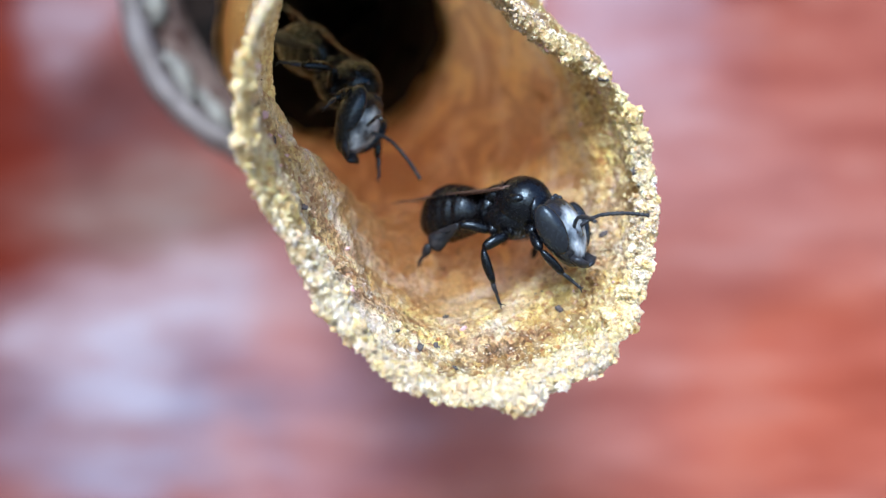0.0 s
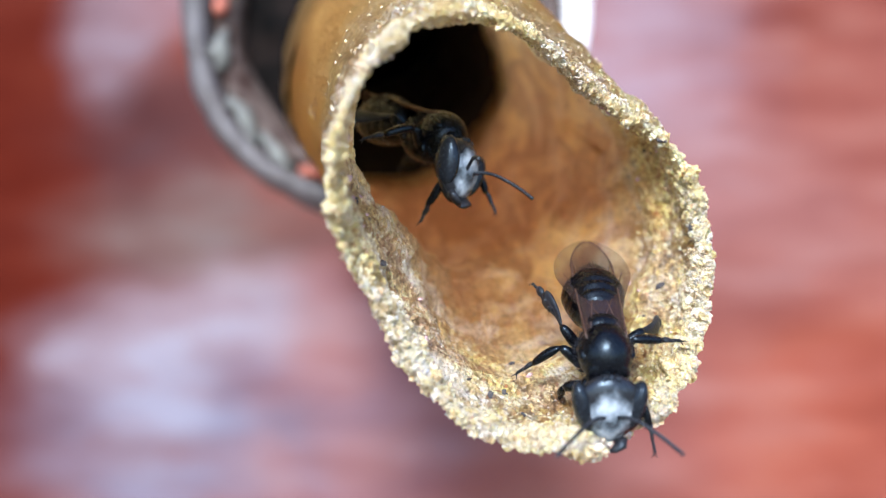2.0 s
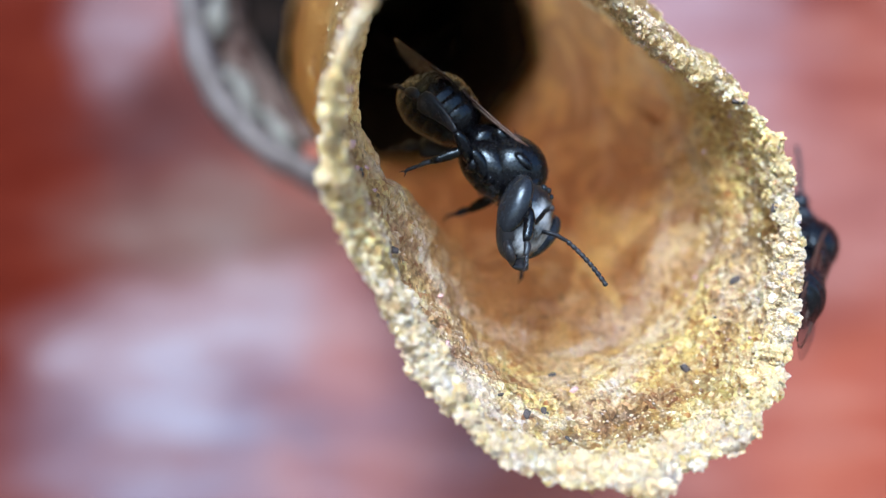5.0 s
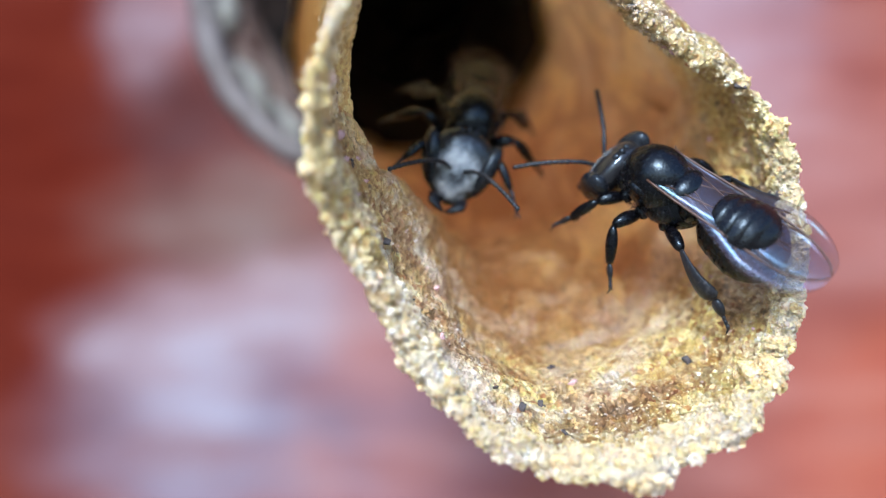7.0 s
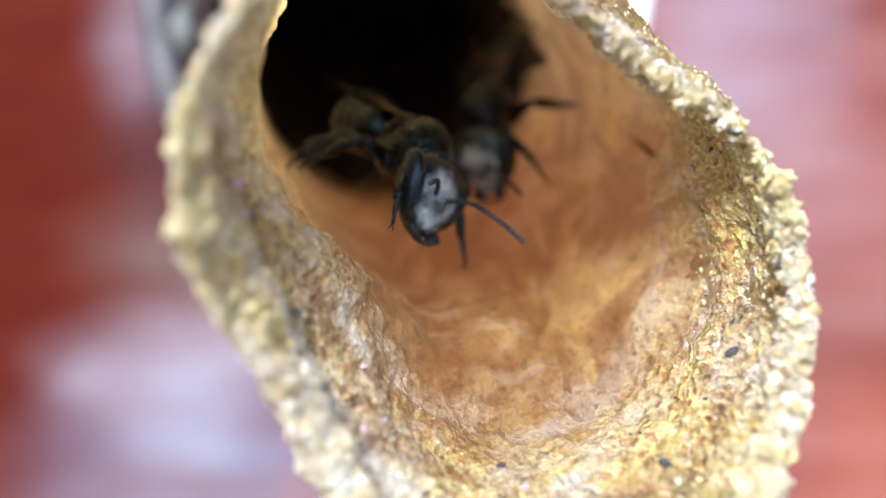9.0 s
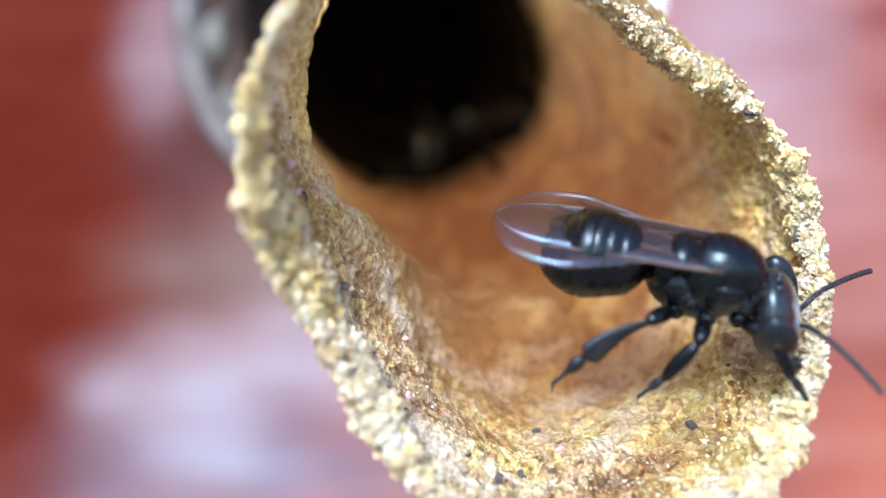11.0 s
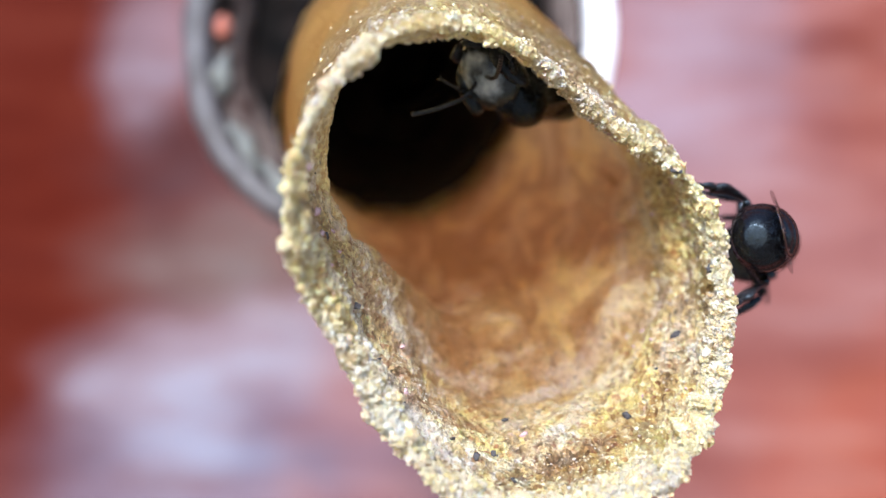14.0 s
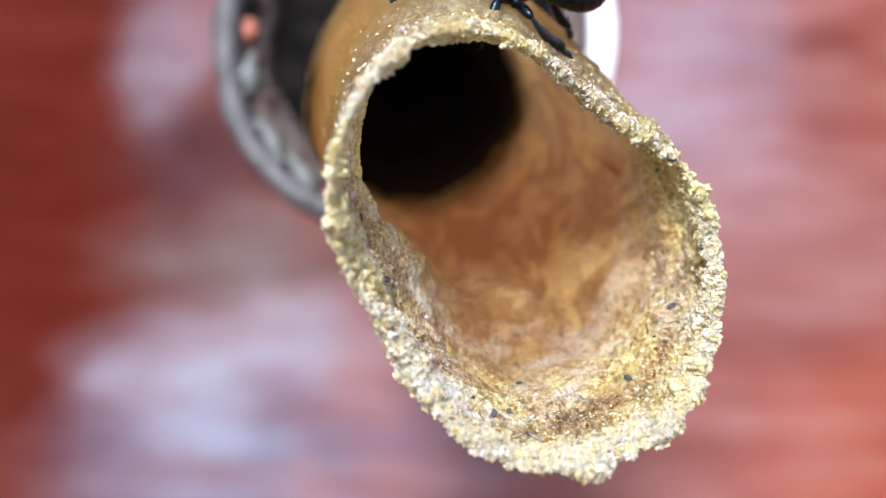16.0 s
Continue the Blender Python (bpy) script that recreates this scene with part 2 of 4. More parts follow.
def wing_material():
    m, n, l, p = material("wing_membrane", 0.25)
    co = n.new("ShaderNodeTexCoord").outputs["Object"]
    p.inputs["Base Color"].default_value = (0.030, 0.018, 0.014, 1)
    p.inputs["Specular Tint"].default_value = (0.75, 0.85, 1.0, 1)
    p.inputs["Specular IOR Level"].default_value = 0.5
    p.inputs["Thin Film Thickness"].default_value = 320.0
    p.inputs["Thin Film IOR"].default_value = 1.45
    sep = n.new("ShaderNodeSeparateXYZ")
    l.new(co, sep.inputs[0])
    tip = calc(n, l, "MULTIPLY", sep.outputs[1], -1 / (4.2 * MM))
    l.new(ramp(n, l, tip, [(0.0, (0.55,) * 3), (0.40, (0.42,) * 3), (0.75, (0.25,) * 3), (1.0, (0.18,) * 3)]), p.inputs["Alpha"])
    bump(n, l, p, noise_node(n, l, co, 5.0, 3), 0.3, 0.03)
    sheen = n.new("ShaderNodeBsdfGlossy")      # the membrane's blue and violet iridescence, with reflected sky put into its colour
    sheen.inputs["Roughness"].default_value = 0.28
    l.new(ramp(n, l, noise_node(n, l, co, 0.8, 2), [(0.36, (0.003, 0.008, 0.012)), (0.47, (0.007, 0.015, 0.027)), (0.56, (0.011, 0.012, 0.021)), (0.66, (0.006, 0.017, 0.021))]), sheen.inputs["Color"])
    add = n.new("ShaderNodeAddShader")
    l.new(p.outputs[0], add.inputs[0])
    l.new(sheen.outputs[0], add.inputs[1])
    l.new(add.outputs[0], n["Material Output"].inputs["Surface"])
    return m


def wall_material():
    """Red oxide paint on old timber, worn to a pale lilac lime bloom in broad patches."""
    m, n, l, p = material("red_paint", 0.85)
    p.inputs["Specular IOR Level"].default_value = 0.03
    co = n.new("ShaderNodeTexCoord").outputs["Object"]
    sep = n.new("ShaderNodeSeparateXYZ")
    warp = n.new("ShaderNodeTexNoise")
    warp.inputs["Scale"].default_value, warp.inputs["Detail"].default_value = 0.09 / MM, 4
    l.new(co, warp.inputs["Vector"])
    shift = n.new("ShaderNodeVectorMath")
    shift.operation = "MULTIPLY_ADD"
    l.new(warp.outputs["Color"], shift.inputs[0])
    shift.inputs[1].default_value, shift.inputs[2].default_value = (9 * MM,) * 3, (-4.5 * MM,) * 3
    add = n.new("ShaderNodeVectorMath")
    l.new(co, add.inputs[0]), l.new(shift.outputs[0], add.inputs[1])
    l.new(add.outputs[0], sep.inputs[0])
    stretch = n.new("ShaderNodeMapping")
    stretch.inputs["Scale"].default_value = (0.35, 1, 1.6)
    l.new(co, stretch.inputs["Vector"])
    streak = noise_node(n, l, stretch.outputs[0], 0.16, 5, 0.6)
    col = ramp(n, l, streak, [(0.30, RED_DARK), (0.52, RED_MID), (0.70, RED_LIGHT)])

    def patch(x, z, rx, rz, soft):
        dx = calc(n, l, "DIVIDE", calc(n, l, "SUBTRACT", sep.outputs[0], x * MM), rx * MM)
        dz = calc(n, l, "DIVIDE", calc(n, l, "SUBTRACT", sep.outputs[2], z * MM), rz * MM)
        d = calc(n, l, "SQRT", calc(n, l, "ADD", calc(n, l, "MULTIPLY", dx, dx), calc(n, l, "MULTIPLY", dz, dz)))
        return ramp(n, l, d, [(1 - soft, (1, 1, 1)), (1 - 0.55 * soft, (0.75,) * 3), (1 - 0.3 * soft, (0.25,) * 3), (1.0, (0, 0, 0))])

    grain = n.new("ShaderNodeMapping")
    grain.inputs["Scale"].default_value = (0.40, 1, 1.3)
    l.new(co, grain.inputs["Vector"])
    grain_co = grain.outputs[0]
    broken = ramp(n, l, noise_node(n, l, grain_co, 0.20, 5, 0.6), [(0.34, (0.60,) * 3), (0.52, (1.0,) * 3)])
    for x, z, rx, rz, amount, tone in PATCHES:
        mask = calc(n, l, "MULTIPLY", calc(n, l, "MULTIPLY", patch(x, z, 1.15 * rx, 1.15 * rz, 0.95), broken if tone not in (DARK, CHALK) else 1.0), amount, True)
        col = mix(n, l, mask, col, tone)
    worn = ramp(n, l, noise_node(n, l, grain_co, 0.22, 4, 0.55), [(0.34, (0.80, 0.74, 0.74)), (0.50, (0.95, 0.95, 0.95)), (0.64, (1.05, 1.22, 1.26))])
    col = mix(n, l, 1.0, col, worn, "MULTIPLY")
    l.new(col, p.inputs["Base Color"])
    bump(n, l, p, streak, 0.5, 0.5)
    return m


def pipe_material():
    """White plastic, its right side painted sunlit white, elsewhere under grey and brown dirt and painted shade."""
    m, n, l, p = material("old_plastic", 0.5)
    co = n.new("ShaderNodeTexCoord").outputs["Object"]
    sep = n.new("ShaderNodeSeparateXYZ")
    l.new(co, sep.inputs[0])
    # sunlight and shade are put into the colour from right to left
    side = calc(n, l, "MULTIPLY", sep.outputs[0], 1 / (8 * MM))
    grime_and_shade = ramp(n, l, calc(n, l, "ADD", side, noise_node(n, l, co, 0.5, 4)), [(0.35, (1, 1, 1)), (0.62, (0, 0, 0))])
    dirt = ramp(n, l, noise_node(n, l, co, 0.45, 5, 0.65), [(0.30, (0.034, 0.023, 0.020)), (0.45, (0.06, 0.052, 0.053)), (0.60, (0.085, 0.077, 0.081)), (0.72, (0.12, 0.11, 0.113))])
    l.new(mix(n, l, grime_and_shade, (0.84, 0.84, 0.85), dirt), p.inputs["Base Color"])
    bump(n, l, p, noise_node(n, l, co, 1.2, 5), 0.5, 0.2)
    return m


RED_DARK, RED_MID, RED_LIGHT = (0.113, 0.02558, 0.01733), (0.1883, 0.06105, 0.0462), (0.2302, 0.09737, 0.08086)
LILAC, PINK, GREYBLUE, DARK, TAN, ORANGE = (0.2093, 0.1362, 0.1567), (0.226, 0.1089, 0.1023), (0.1381, 0.1238, 0.165), (0.066, 0.0085, 0.0042), (0.113, 0.07755, 0.07095), (0.2344, 0.05775, 0.033)
MAUVE, CHALK, MAROON_SHADOW = (0.159, 0.1032, 0.1279), (0.226, 0.1857, 0.2162), (0.05022, 0.02145, 0.02228)
PATCHES = [   # worn or stained paint, and the pipe's shadow put into a maroon patch: x, z, width, height (mm), amount, tone
    (-66.0, 7.9, 52.6, 69.2, 1.00, DARK), (-44.0, 12.0, 19.0, 41.5, 1.0, DARK), (-30.0, 12.7, 12.5, 8.3, 0.90, MAROON_SHADOW), (-34.4, 23.0, 5.6, 8.3, 0.50, CHALK), (-28.6, 27.3, 6.9, 6.2, 0.40, LILAC),
    (-24.4, 3.2, 16.6, 7.2, 0.95, TAN), (-10.6, -12.9, 16.6, 15.2, 0.75, MAUVE), (-23.7, -4.6, 13.8, 6.2, 0.75, CHALK), (-32.0, -7.9, 12.5, 6.1, 0.90, CHALK), (-27.2, -16.4, 19.4, 10.4, 0.90, GREYBLUE),
    (-30.0, -13.6, 6.9, 6.2, 0.50, CHALK), (-13.3, -6.7, 5.5, 5.5, 0.50, RED_LIGHT), (-9.9, -17.0, 6.2, 4.8, 0.70, PINK), (-18.9, -19.1, 4.8, 4.2, 0.60, PINK), (16.4, 20.4, 13.8, 18.0, 0.90, LILAC),
    (24.0, 5.1, 19.4, 12.5, 0.60, PINK), (35.1, -14.3, 20.8, 13.8, 0.70, ORANGE), (36.5, 16.2, 11.1, 9.7, 0.70, RED_MID), (11.6, -12.9, 16.6, 11.1, 0.60, PINK)]

CERUMEN, CRUMB = cerumen_material(), grain_material()
# the deep bore's darkness is put into this near-black colour
THROAT = mottled("throat_shade_black", (0.003, 0.0025, 0.002), (0.012, 0.008, 0.006), 1.2, 0.7, 0.15, 0.2)
# near-black for the shade in the pipe's gap, and for one dark chip
PIPE_BLACK = mottled("pipe_black", (0.002, 0.002, 0.002), (0.010, 0.007, 0.006), 0.8, 0.8, 0.3, 0.06)
FLAKE = mottled("pale_flake", (0.08, 0.08, 0.073), (0.16, 0.165, 0.15), 1.0, 0.6, 0.1)
COLLAR = mottled("stained_collar", (0.025, 0.010, 0.007), (0.11, 0.085, 0.075), 0.7, 0.7, 0.2, 0.2)
RUST = mottled("rust_flake", (0.20, 0.05, 0.03), (0.34, 0.10, 0.06), 1.0, 0.6, 0.1)
SPECK = mottled("dark_speck", (0.012, 0.012, 0.016), (0.09, 0.08, 0.085), 6, 0.6)
ROSE = mottled("rose_speck", (0.50, 0.29, 0.27), (0.58, 0.42, 0.45), 3, 0.5)
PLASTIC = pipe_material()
SHELL = chitin_material("black_shell", (0.002, 0.002, 0.003), 0.14, 0.004)
HAIRY = chitin_material("dusty_shell", (0.012, 0.012, 0.015), 0.30, 0.12)
ABDOMEN = chitin_material("brown_black_shell", (0.003, 0.0025, 0.003), 0.15, 0.004)
EYE = chitin_material("eye", (0.010, 0.012, 0.016), 0.12, 0.0)
FACE, WING = face_material(), wing_material()
VEIN = mottled("vein", (0.03, 0.015, 0.01), (0.06, 0.03, 0.02), 4, 0.4)
RED = wall_material()
BOUNCE_GROUND = mottled("bounce_ground", (0.17, 0.14, 0.11), (0.27, 0.23, 0.18), 0.02, 0.9, 2.0, 0.2)


# ---- building blocks ----
def mesh_from(name, verts, faces, smooth=True):
    me = bpy.data.meshes.new(name)
    me.from_pydata((np.asarray(verts, float) * MM).tolist(), [], [tuple(int(i) for i in f) for f in faces])
    if smooth:
        me.polygons.foreach_set("use_smooth", [True] * len(me.polygons))
    me.update()
    return me


def part(name, mesh, mat, parent=None, label="", at=None):
    ob = new(name, mesh)
    if not mesh.materials:
        mesh.materials.append(mat)
    ob.parent = parent
    if at is not None:
        ob.matrix_basis = at
    return tagged(ob, label) if label else ob


def grid_faces(rows, cols, closed=True):
    f = []
    for i in range(rows - 1):
        for j in range(cols if closed else cols - 1):
            k = (j + 1) % cols
            f.append((i * cols + j, i * cols + k, (i + 1) * cols + k, (i + 1) * cols + j))
    return f


def lattice(i, j, k):
    """Repeatable random numbers on a lattice of whole numbers."""
    h = (i * 374761393 + j * 668265263 + k * 2147483647) & 0xFFFFFFFF
    h = ((h ^ (h >> 13)) * 1274126177) & 0xFFFFFFFF
    return ((h ^ (h >> 16)) & 0xFFFF) / 65535.0 * 2 - 1


def rough_field(p, size):
    """Smooth random relief, -1 to 1, with lumps of that size."""
    q = p / size
    b = np.floor(q).astype(np.int64)
    f = q - b
    f = f * f * (3 - 2 * f)
    total = 0
    for di in (0, 1):
        for dj in (0, 1):
            for dk in (0, 1):
                w = (f[:, 0] if di else 1 - f[:, 0]) * (f[:, 1] if dj else 1 - f[:, 1]) * (f[:, 2] if dk else 1 - f[:, 2])
                total = total + w * lattice(b[:, 0] + di, b[:, 1] + dj, b[:, 2] + dk)
    return total


def tube_between(points, radii, sides=10, squash=1.0, side=(0, 0, 1)):
    """A closed tapered limb through points; squash flattens it along side."""
    pts, verts = [np.array(p, float) for p in points], []
    n = len(pts)
    for i, p in enumerate(pts):
        d = pts[min(i + 1, n - 1)] - pts[max(i - 1, 0)]
        d /= np.linalg.norm(d)
        a = np.cross(d, side)
        a = a / np.linalg.norm(a) if np.linalg.norm(a) > 1e-6 else np.array([1.0, 0, 0])
        b = np.cross(d, a)
        for s in range(sides):
            th = 2 * math.pi * s / sides
            verts.append(p + radii[i] * (math.cos(th) * a + squash * math.sin(th) * b))
    faces = grid_faces(n, sides)
    faces.append(tuple(range(sides))[::-1])
    faces.append(tuple(range((n - 1) * sides, n * sides)))
    return verts, faces


def joined(pieces):
    verts, faces = [], []
    for v, f in pieces:
        o = len(verts)
        verts += [tuple(x) for x in v]
        faces += [tuple(i + o for i in g) for g in f]
    return verts, faces


def ellipsoid(c, r, rows=14, cols=22, shape=None):
    verts = []
    for i in range(rows + 1):
        a = math.pi * min(max(i / rows, 0.012), 0.988)
        for j in range(cols):
            b = 2 * math.pi * j / cols
            v = np.array([math.sin(a) * math.cos(b), math.cos(a), math.sin(a) * math.sin(b)])
            if shape:
                v = shape(v)
            verts.append(np.array(c) + v * np.array(r))
    f = grid_faces(rows + 1, cols)
    f += [tuple(range(cols))[::-1], tuple(range(rows * cols, (rows + 1) * cols))]
    return verts, f


# ---- the nest's entrance tube ----
MOUTH, BEND, BACK = np.array([0.45, 25.3, 1.9]), np.array([-4.0, 36.5, 8.2]), np.array([-6.2, 47.0, 13.2])
BEND_R, BACK_R, THICK = 4.0, 2.7, 0.42


def waves(ph, c):
    return c[0] + sum(c[2 * k - 1] * np.cos(k * ph) + c[2 * k] * np.sin(k * ph) for k in range(1, (len(c) + 1) // 2))


def rim(ph):
    """The lip: an uneven oval, its right side farther back."""
    r = waves(ph, (5.24, 0.21, 0.04, -0.22, -0.62, 0.17, 0.08, 0.05, 0.12, -0.11, 0.05))
    y = waves(ph, (24.91, 2.16, 0.145, 0.10, 0.85, 0.02, -0.30))
    return np.stack([0.4 + r * np.cos(ph), y, 1.9 + r * np.sin(ph)], -1)


def ring_at(centre, ahead, r, ph):
    d = ahead / np.linalg.norm(ahead)
    e1 = np.array([1.0, 0, 0]) - d[0] * d
    e1 /= np.linalg.norm(e1)
    e2 = np.cross(e1, d)
    e2 = e2 if e2[2] > 0 else -e2
    return centre + r * (np.cos(ph)[:, None] * e1 + np.sin(ph)[:, None] * e2)


def wall_line(ph, s, out):
    """The tube's skin at s (0 rim, 1 bend, 2 deep inside), out millimetres outside its inner face."""
    axis = BEND - MOUTH
    heap = 1.5 * np.clip(np.cos(ph - 1.4), 0, 1) ** 3 if out > 0 else 0 * ph      # thicker on top
    if s <= 1:
        bend = ring_at(BEND, axis, BEND_R + out, ph)
        edge = rim(ph)
        flat = ring_at(np.zeros(3), axis, 1.0, ph)
        belly = (0.30 - 0.75 * np.clip(-np.cos(ph), 0, 1)) * math.sin(math.pi * s) + out * (1 - s) + heap * math.sin(0.5 * math.pi * s) ** 1.2
        if out <= 0:      # the wall swells inwards behind the lip
            turn = np.angle(np.exp(1j * (ph - radians(238))))
            crest = 0.24 + 0.17 * np.clip((ph - math.pi) / (0.5 * math.pi), 0, 1.2)      # farther in on the floor
            belly = belly - 1.35 * np.exp(-((s - crest) / 0.14) ** 2) * np.exp(-(turn / 1.25) ** 2)
        return edge * (1 - s) + bend * s + flat * (belly + 0 * ph)[:, None]
    k = s - 1
    c = BEND * (1 - k) ** 2 + (BEND + 0.3 * axis) * 2 * k * (1 - k) + BACK * k * k
    d = axis * (1 - k) + (BACK - BEND) * k
    return ring_at(c, d, (BEND_R * (1 - k) + BACK_R * k + out + heap * (1 - k))[:, None], ph)


def pebbles(p, size, seed):
    """Rounded lumps with creases between them: 1 on a lump's top, falling below 0 in the creases."""
    q = p / size + seed
    b = np.floor(q).astype(np.int64)
    best = np.full(len(q), 9.0)
    for di in (-1, 0, 1):
        for dj in (-1, 0, 1):
            for dk in (-1, 0, 1):
                c = b + np.array([di, dj, dk])
                d = sum((c[:, k] + 0.5 + 0.48 * lattice(c[:, 0] + 31 * k, c[:, 1] - 17 * k, c[:, 2] + 7 * k) - q[:, k]) ** 2 for k in range(3))
                best = np.minimum(best, d)
    return 1 - best * 2.2


def tube_skin():
    cols = 840
    ph = np.linspace(0, 2 * math.pi, cols, endpoint=False)
    outer = [(2.0 - 1.0 * i / 18, THICK) for i in range(18)] + [((1 - i / 90) ** 1.5, THICK * (0.55 + 0.45 * (1 - i / 90))) for i in range(90)]
    lip = [(-0.012 * math.sin(a), THICK * 0.55 * (0.5 + 0.5 * math.cos(a))) for a in np.linspace(0, math.pi, 8)]
    inner = [((i / 150) ** 1.35, 0.0) for i in range(1, 151)]
    rows = outer + lip + inner
    rim_row = len(outer) + 4
    p = np.stack([wall_line(ph, max(s, 0.0), o) + (rim(ph) - wall_line(ph, 0.06, 0)) * (-min(s, 0) / 0.06) for s, o in rows])
    step = np.linalg.norm(np.diff(p, axis=0), axis=2)
    dist = np.concatenate([np.zeros((1, cols)), np.cumsum(step, 0)])
    dist -= dist[rim_row]
    du, dv = np.roll(p, -1, 1) - np.roll(p, 1, 1), np.gradient(p, axis=0)
    nrm = np.cross(du, dv)
    nrm /= np.linalg.norm(nrm, axis=2, keepdims=True) + 1e-9
    flat, d = p.reshape(-1, 3), dist.reshape(-1)
    near = np.where(d > 0, np.exp(-d / 4.0), 0.75 * np.exp(d / 5.0))
    low = np.clip(-np.sin(np.tile(ph, len(rows)) - 0.3), 0, 1)
    big, small, tiny = pebbles(flat, 0.50, 3), pebbles(flat, 0.23, 8), pebbles(flat, 0.11, 5)
    relief = 0.15 * rough_field(flat, 1.9) + (0.06 + 0.08 * near) * rough_field(flat + 7, 0.62)
    relief = relief + (0.02 + 0.10 * near) * big + (0.012 + 0.075 * near) * small + (0.006 + 0.045 * near) * tiny - 0.10 * near
    ridge = np.where((d > 0.3) & (d < 9), 0.15 * np.sin(d * 2.3 + 2.2 * rough_field(flat + 11, 3.0)) * np.exp(-np.abs(d - 3.0) / 3.0), 0)
    thin = np.exp(-np.abs(d) / 0.35)
    relief = relief + thin * (0.10 + 0.16 * low) * rough_field(flat + 31, 0.55)
    folds = np.where(d > 3, (0.30 * rough_field(flat * np.array([1, 0.35, 0.6]) + 21, 1.3) + 0.26 * rough_field(flat * np.array([1, 0.5, 1]) + 41, 0.7) + 0.10 * rough_field(flat + 61, 0.33)) * np.clip((d - 3) / 3, 0, 1) * np.clip((11.5 - d) / 3, 0.15, 1), 0)
    flat = flat + nrm.reshape(-1, 3) * (relief + ridge + folds)[:, None]
    me = mesh_from("tube_wall", flat, grid_faces(len(rows), cols))
    uv = me.uv_layers.new(name="along")
    idx = np.empty(len(me.loops), int)
    me.loops.foreach_get("vertex_index", idx)
    u = np.tile(ph / (2 * math.pi), len(rows))
    uv.data.foreach_set("uv", np.stack([u[idx], d[idx] / 40 + 0.5], 1).ravel())
    return me, flat, nrm.reshape(-1, 3), d, np.tile(ph, len(rows))


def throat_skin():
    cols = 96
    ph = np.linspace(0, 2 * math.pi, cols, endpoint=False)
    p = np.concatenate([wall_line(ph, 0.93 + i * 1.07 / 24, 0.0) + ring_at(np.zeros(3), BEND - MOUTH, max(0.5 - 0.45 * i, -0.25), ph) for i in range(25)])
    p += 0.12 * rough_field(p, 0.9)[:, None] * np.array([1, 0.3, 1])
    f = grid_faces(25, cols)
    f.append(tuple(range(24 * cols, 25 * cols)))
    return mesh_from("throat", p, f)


def crumb_verts(rnd, r):
    g = (1 + 5 ** 0.5) / 2
    v = np.array([(-1, g, 0), (1, g, 0), (-1, -g, 0), (1, -g, 0), (0, -1, g), (0, 1, g), (0, -1, -g), (0, 1, -g), (g, 0, -1), (g, 0, 1), (-g, 0, -1), (-g, 0, 1)]) / 1.9
    return v * r * rnd.uniform(0.7, 1.25, (12, 1)) * rnd.uniform(0.65, 1.2, (1, 3))


ICO = [(0, 11, 5), (0, 5, 1), (0, 1, 7), (0, 7, 10), (0, 10, 11), (1, 5, 9), (5, 11, 4), (11, 10, 2), (10, 7, 6), (7, 1, 8), (3, 9, 4), (3, 4, 2), (3, 2, 6), (3, 6, 8), (3, 8, 9), (4, 9, 5), (2, 4, 11), (6, 2, 10), (8, 6, 7), (9, 8, 1)]

entrance_tube = tagged(new("entrance_tube"), "amber cerumen entrance tube with crumbly yellow lip, open mouth", "nest tube")
entrance_tube.empty_display_size = 2 * MM
skin, SKIN_P, SKIN_N, SKIN_D, SKIN_PH = tube_skin()
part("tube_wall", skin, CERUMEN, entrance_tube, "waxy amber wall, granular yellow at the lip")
part("throat", throat_skin(), THROAT, entrance_tube, "resin throat deep in the tube, its shade painted near-black")


def split_faces(verts, faces):
    """Each triangle in four, the new corners pushed out on the ball."""
    verts, mid, out = [np.array(v) for v in verts], {}, []

    def half(i, j):
        k = (min(i, j), max(i, j))
        if k not in mid:
            mid[k] = len(verts)
            verts.append((verts[i] + verts[j]) / 2)
        return mid[k]

    for a, b, c in faces:
        ab, bc, ca = half(a, b), half(b, c), half(c, a)
        out += [(a, ab, ca), (b, bc, ab), (c, ca, bc), (ab, bc, ca)]
    verts = np.array(verts)
    return verts / np.linalg.norm(verts, axis=1, keepdims=True), out


def clot_shapes(rnd):
    """Twelve knobbly clots of crystals, one millimetre in radius, to be scaled."""
    g = (1 + 5 ** 0.5) / 2
    ball, ball_f = split_faces(*split_faces([(-1, g, 0), (1, g, 0), (-1, -g, 0), (1, -g, 0), (0, -1, g), (0, 1, g), (0, -1, -g), (0, 1, -g), (g, 0, -1), (g, 0, 1), (-g, 0, -1), (-g, 0, 1)], ICO))
    out = []
    for k in range(12):
        v = ball * rnd.uniform(0.75, 1.25, (1, 3))
        v = v * (1 + 0.60 * (pebbles(v + 9 * k, 0.85, 2) - 0.5) + 0.28 * rough_field(v + 5 * k, 0.6) + 0.20 * (pebbles(v + 3 * k, 0.42, 4) - 0.5))[:, None]
        out.append(v)
    return out, np.array(ball_f)


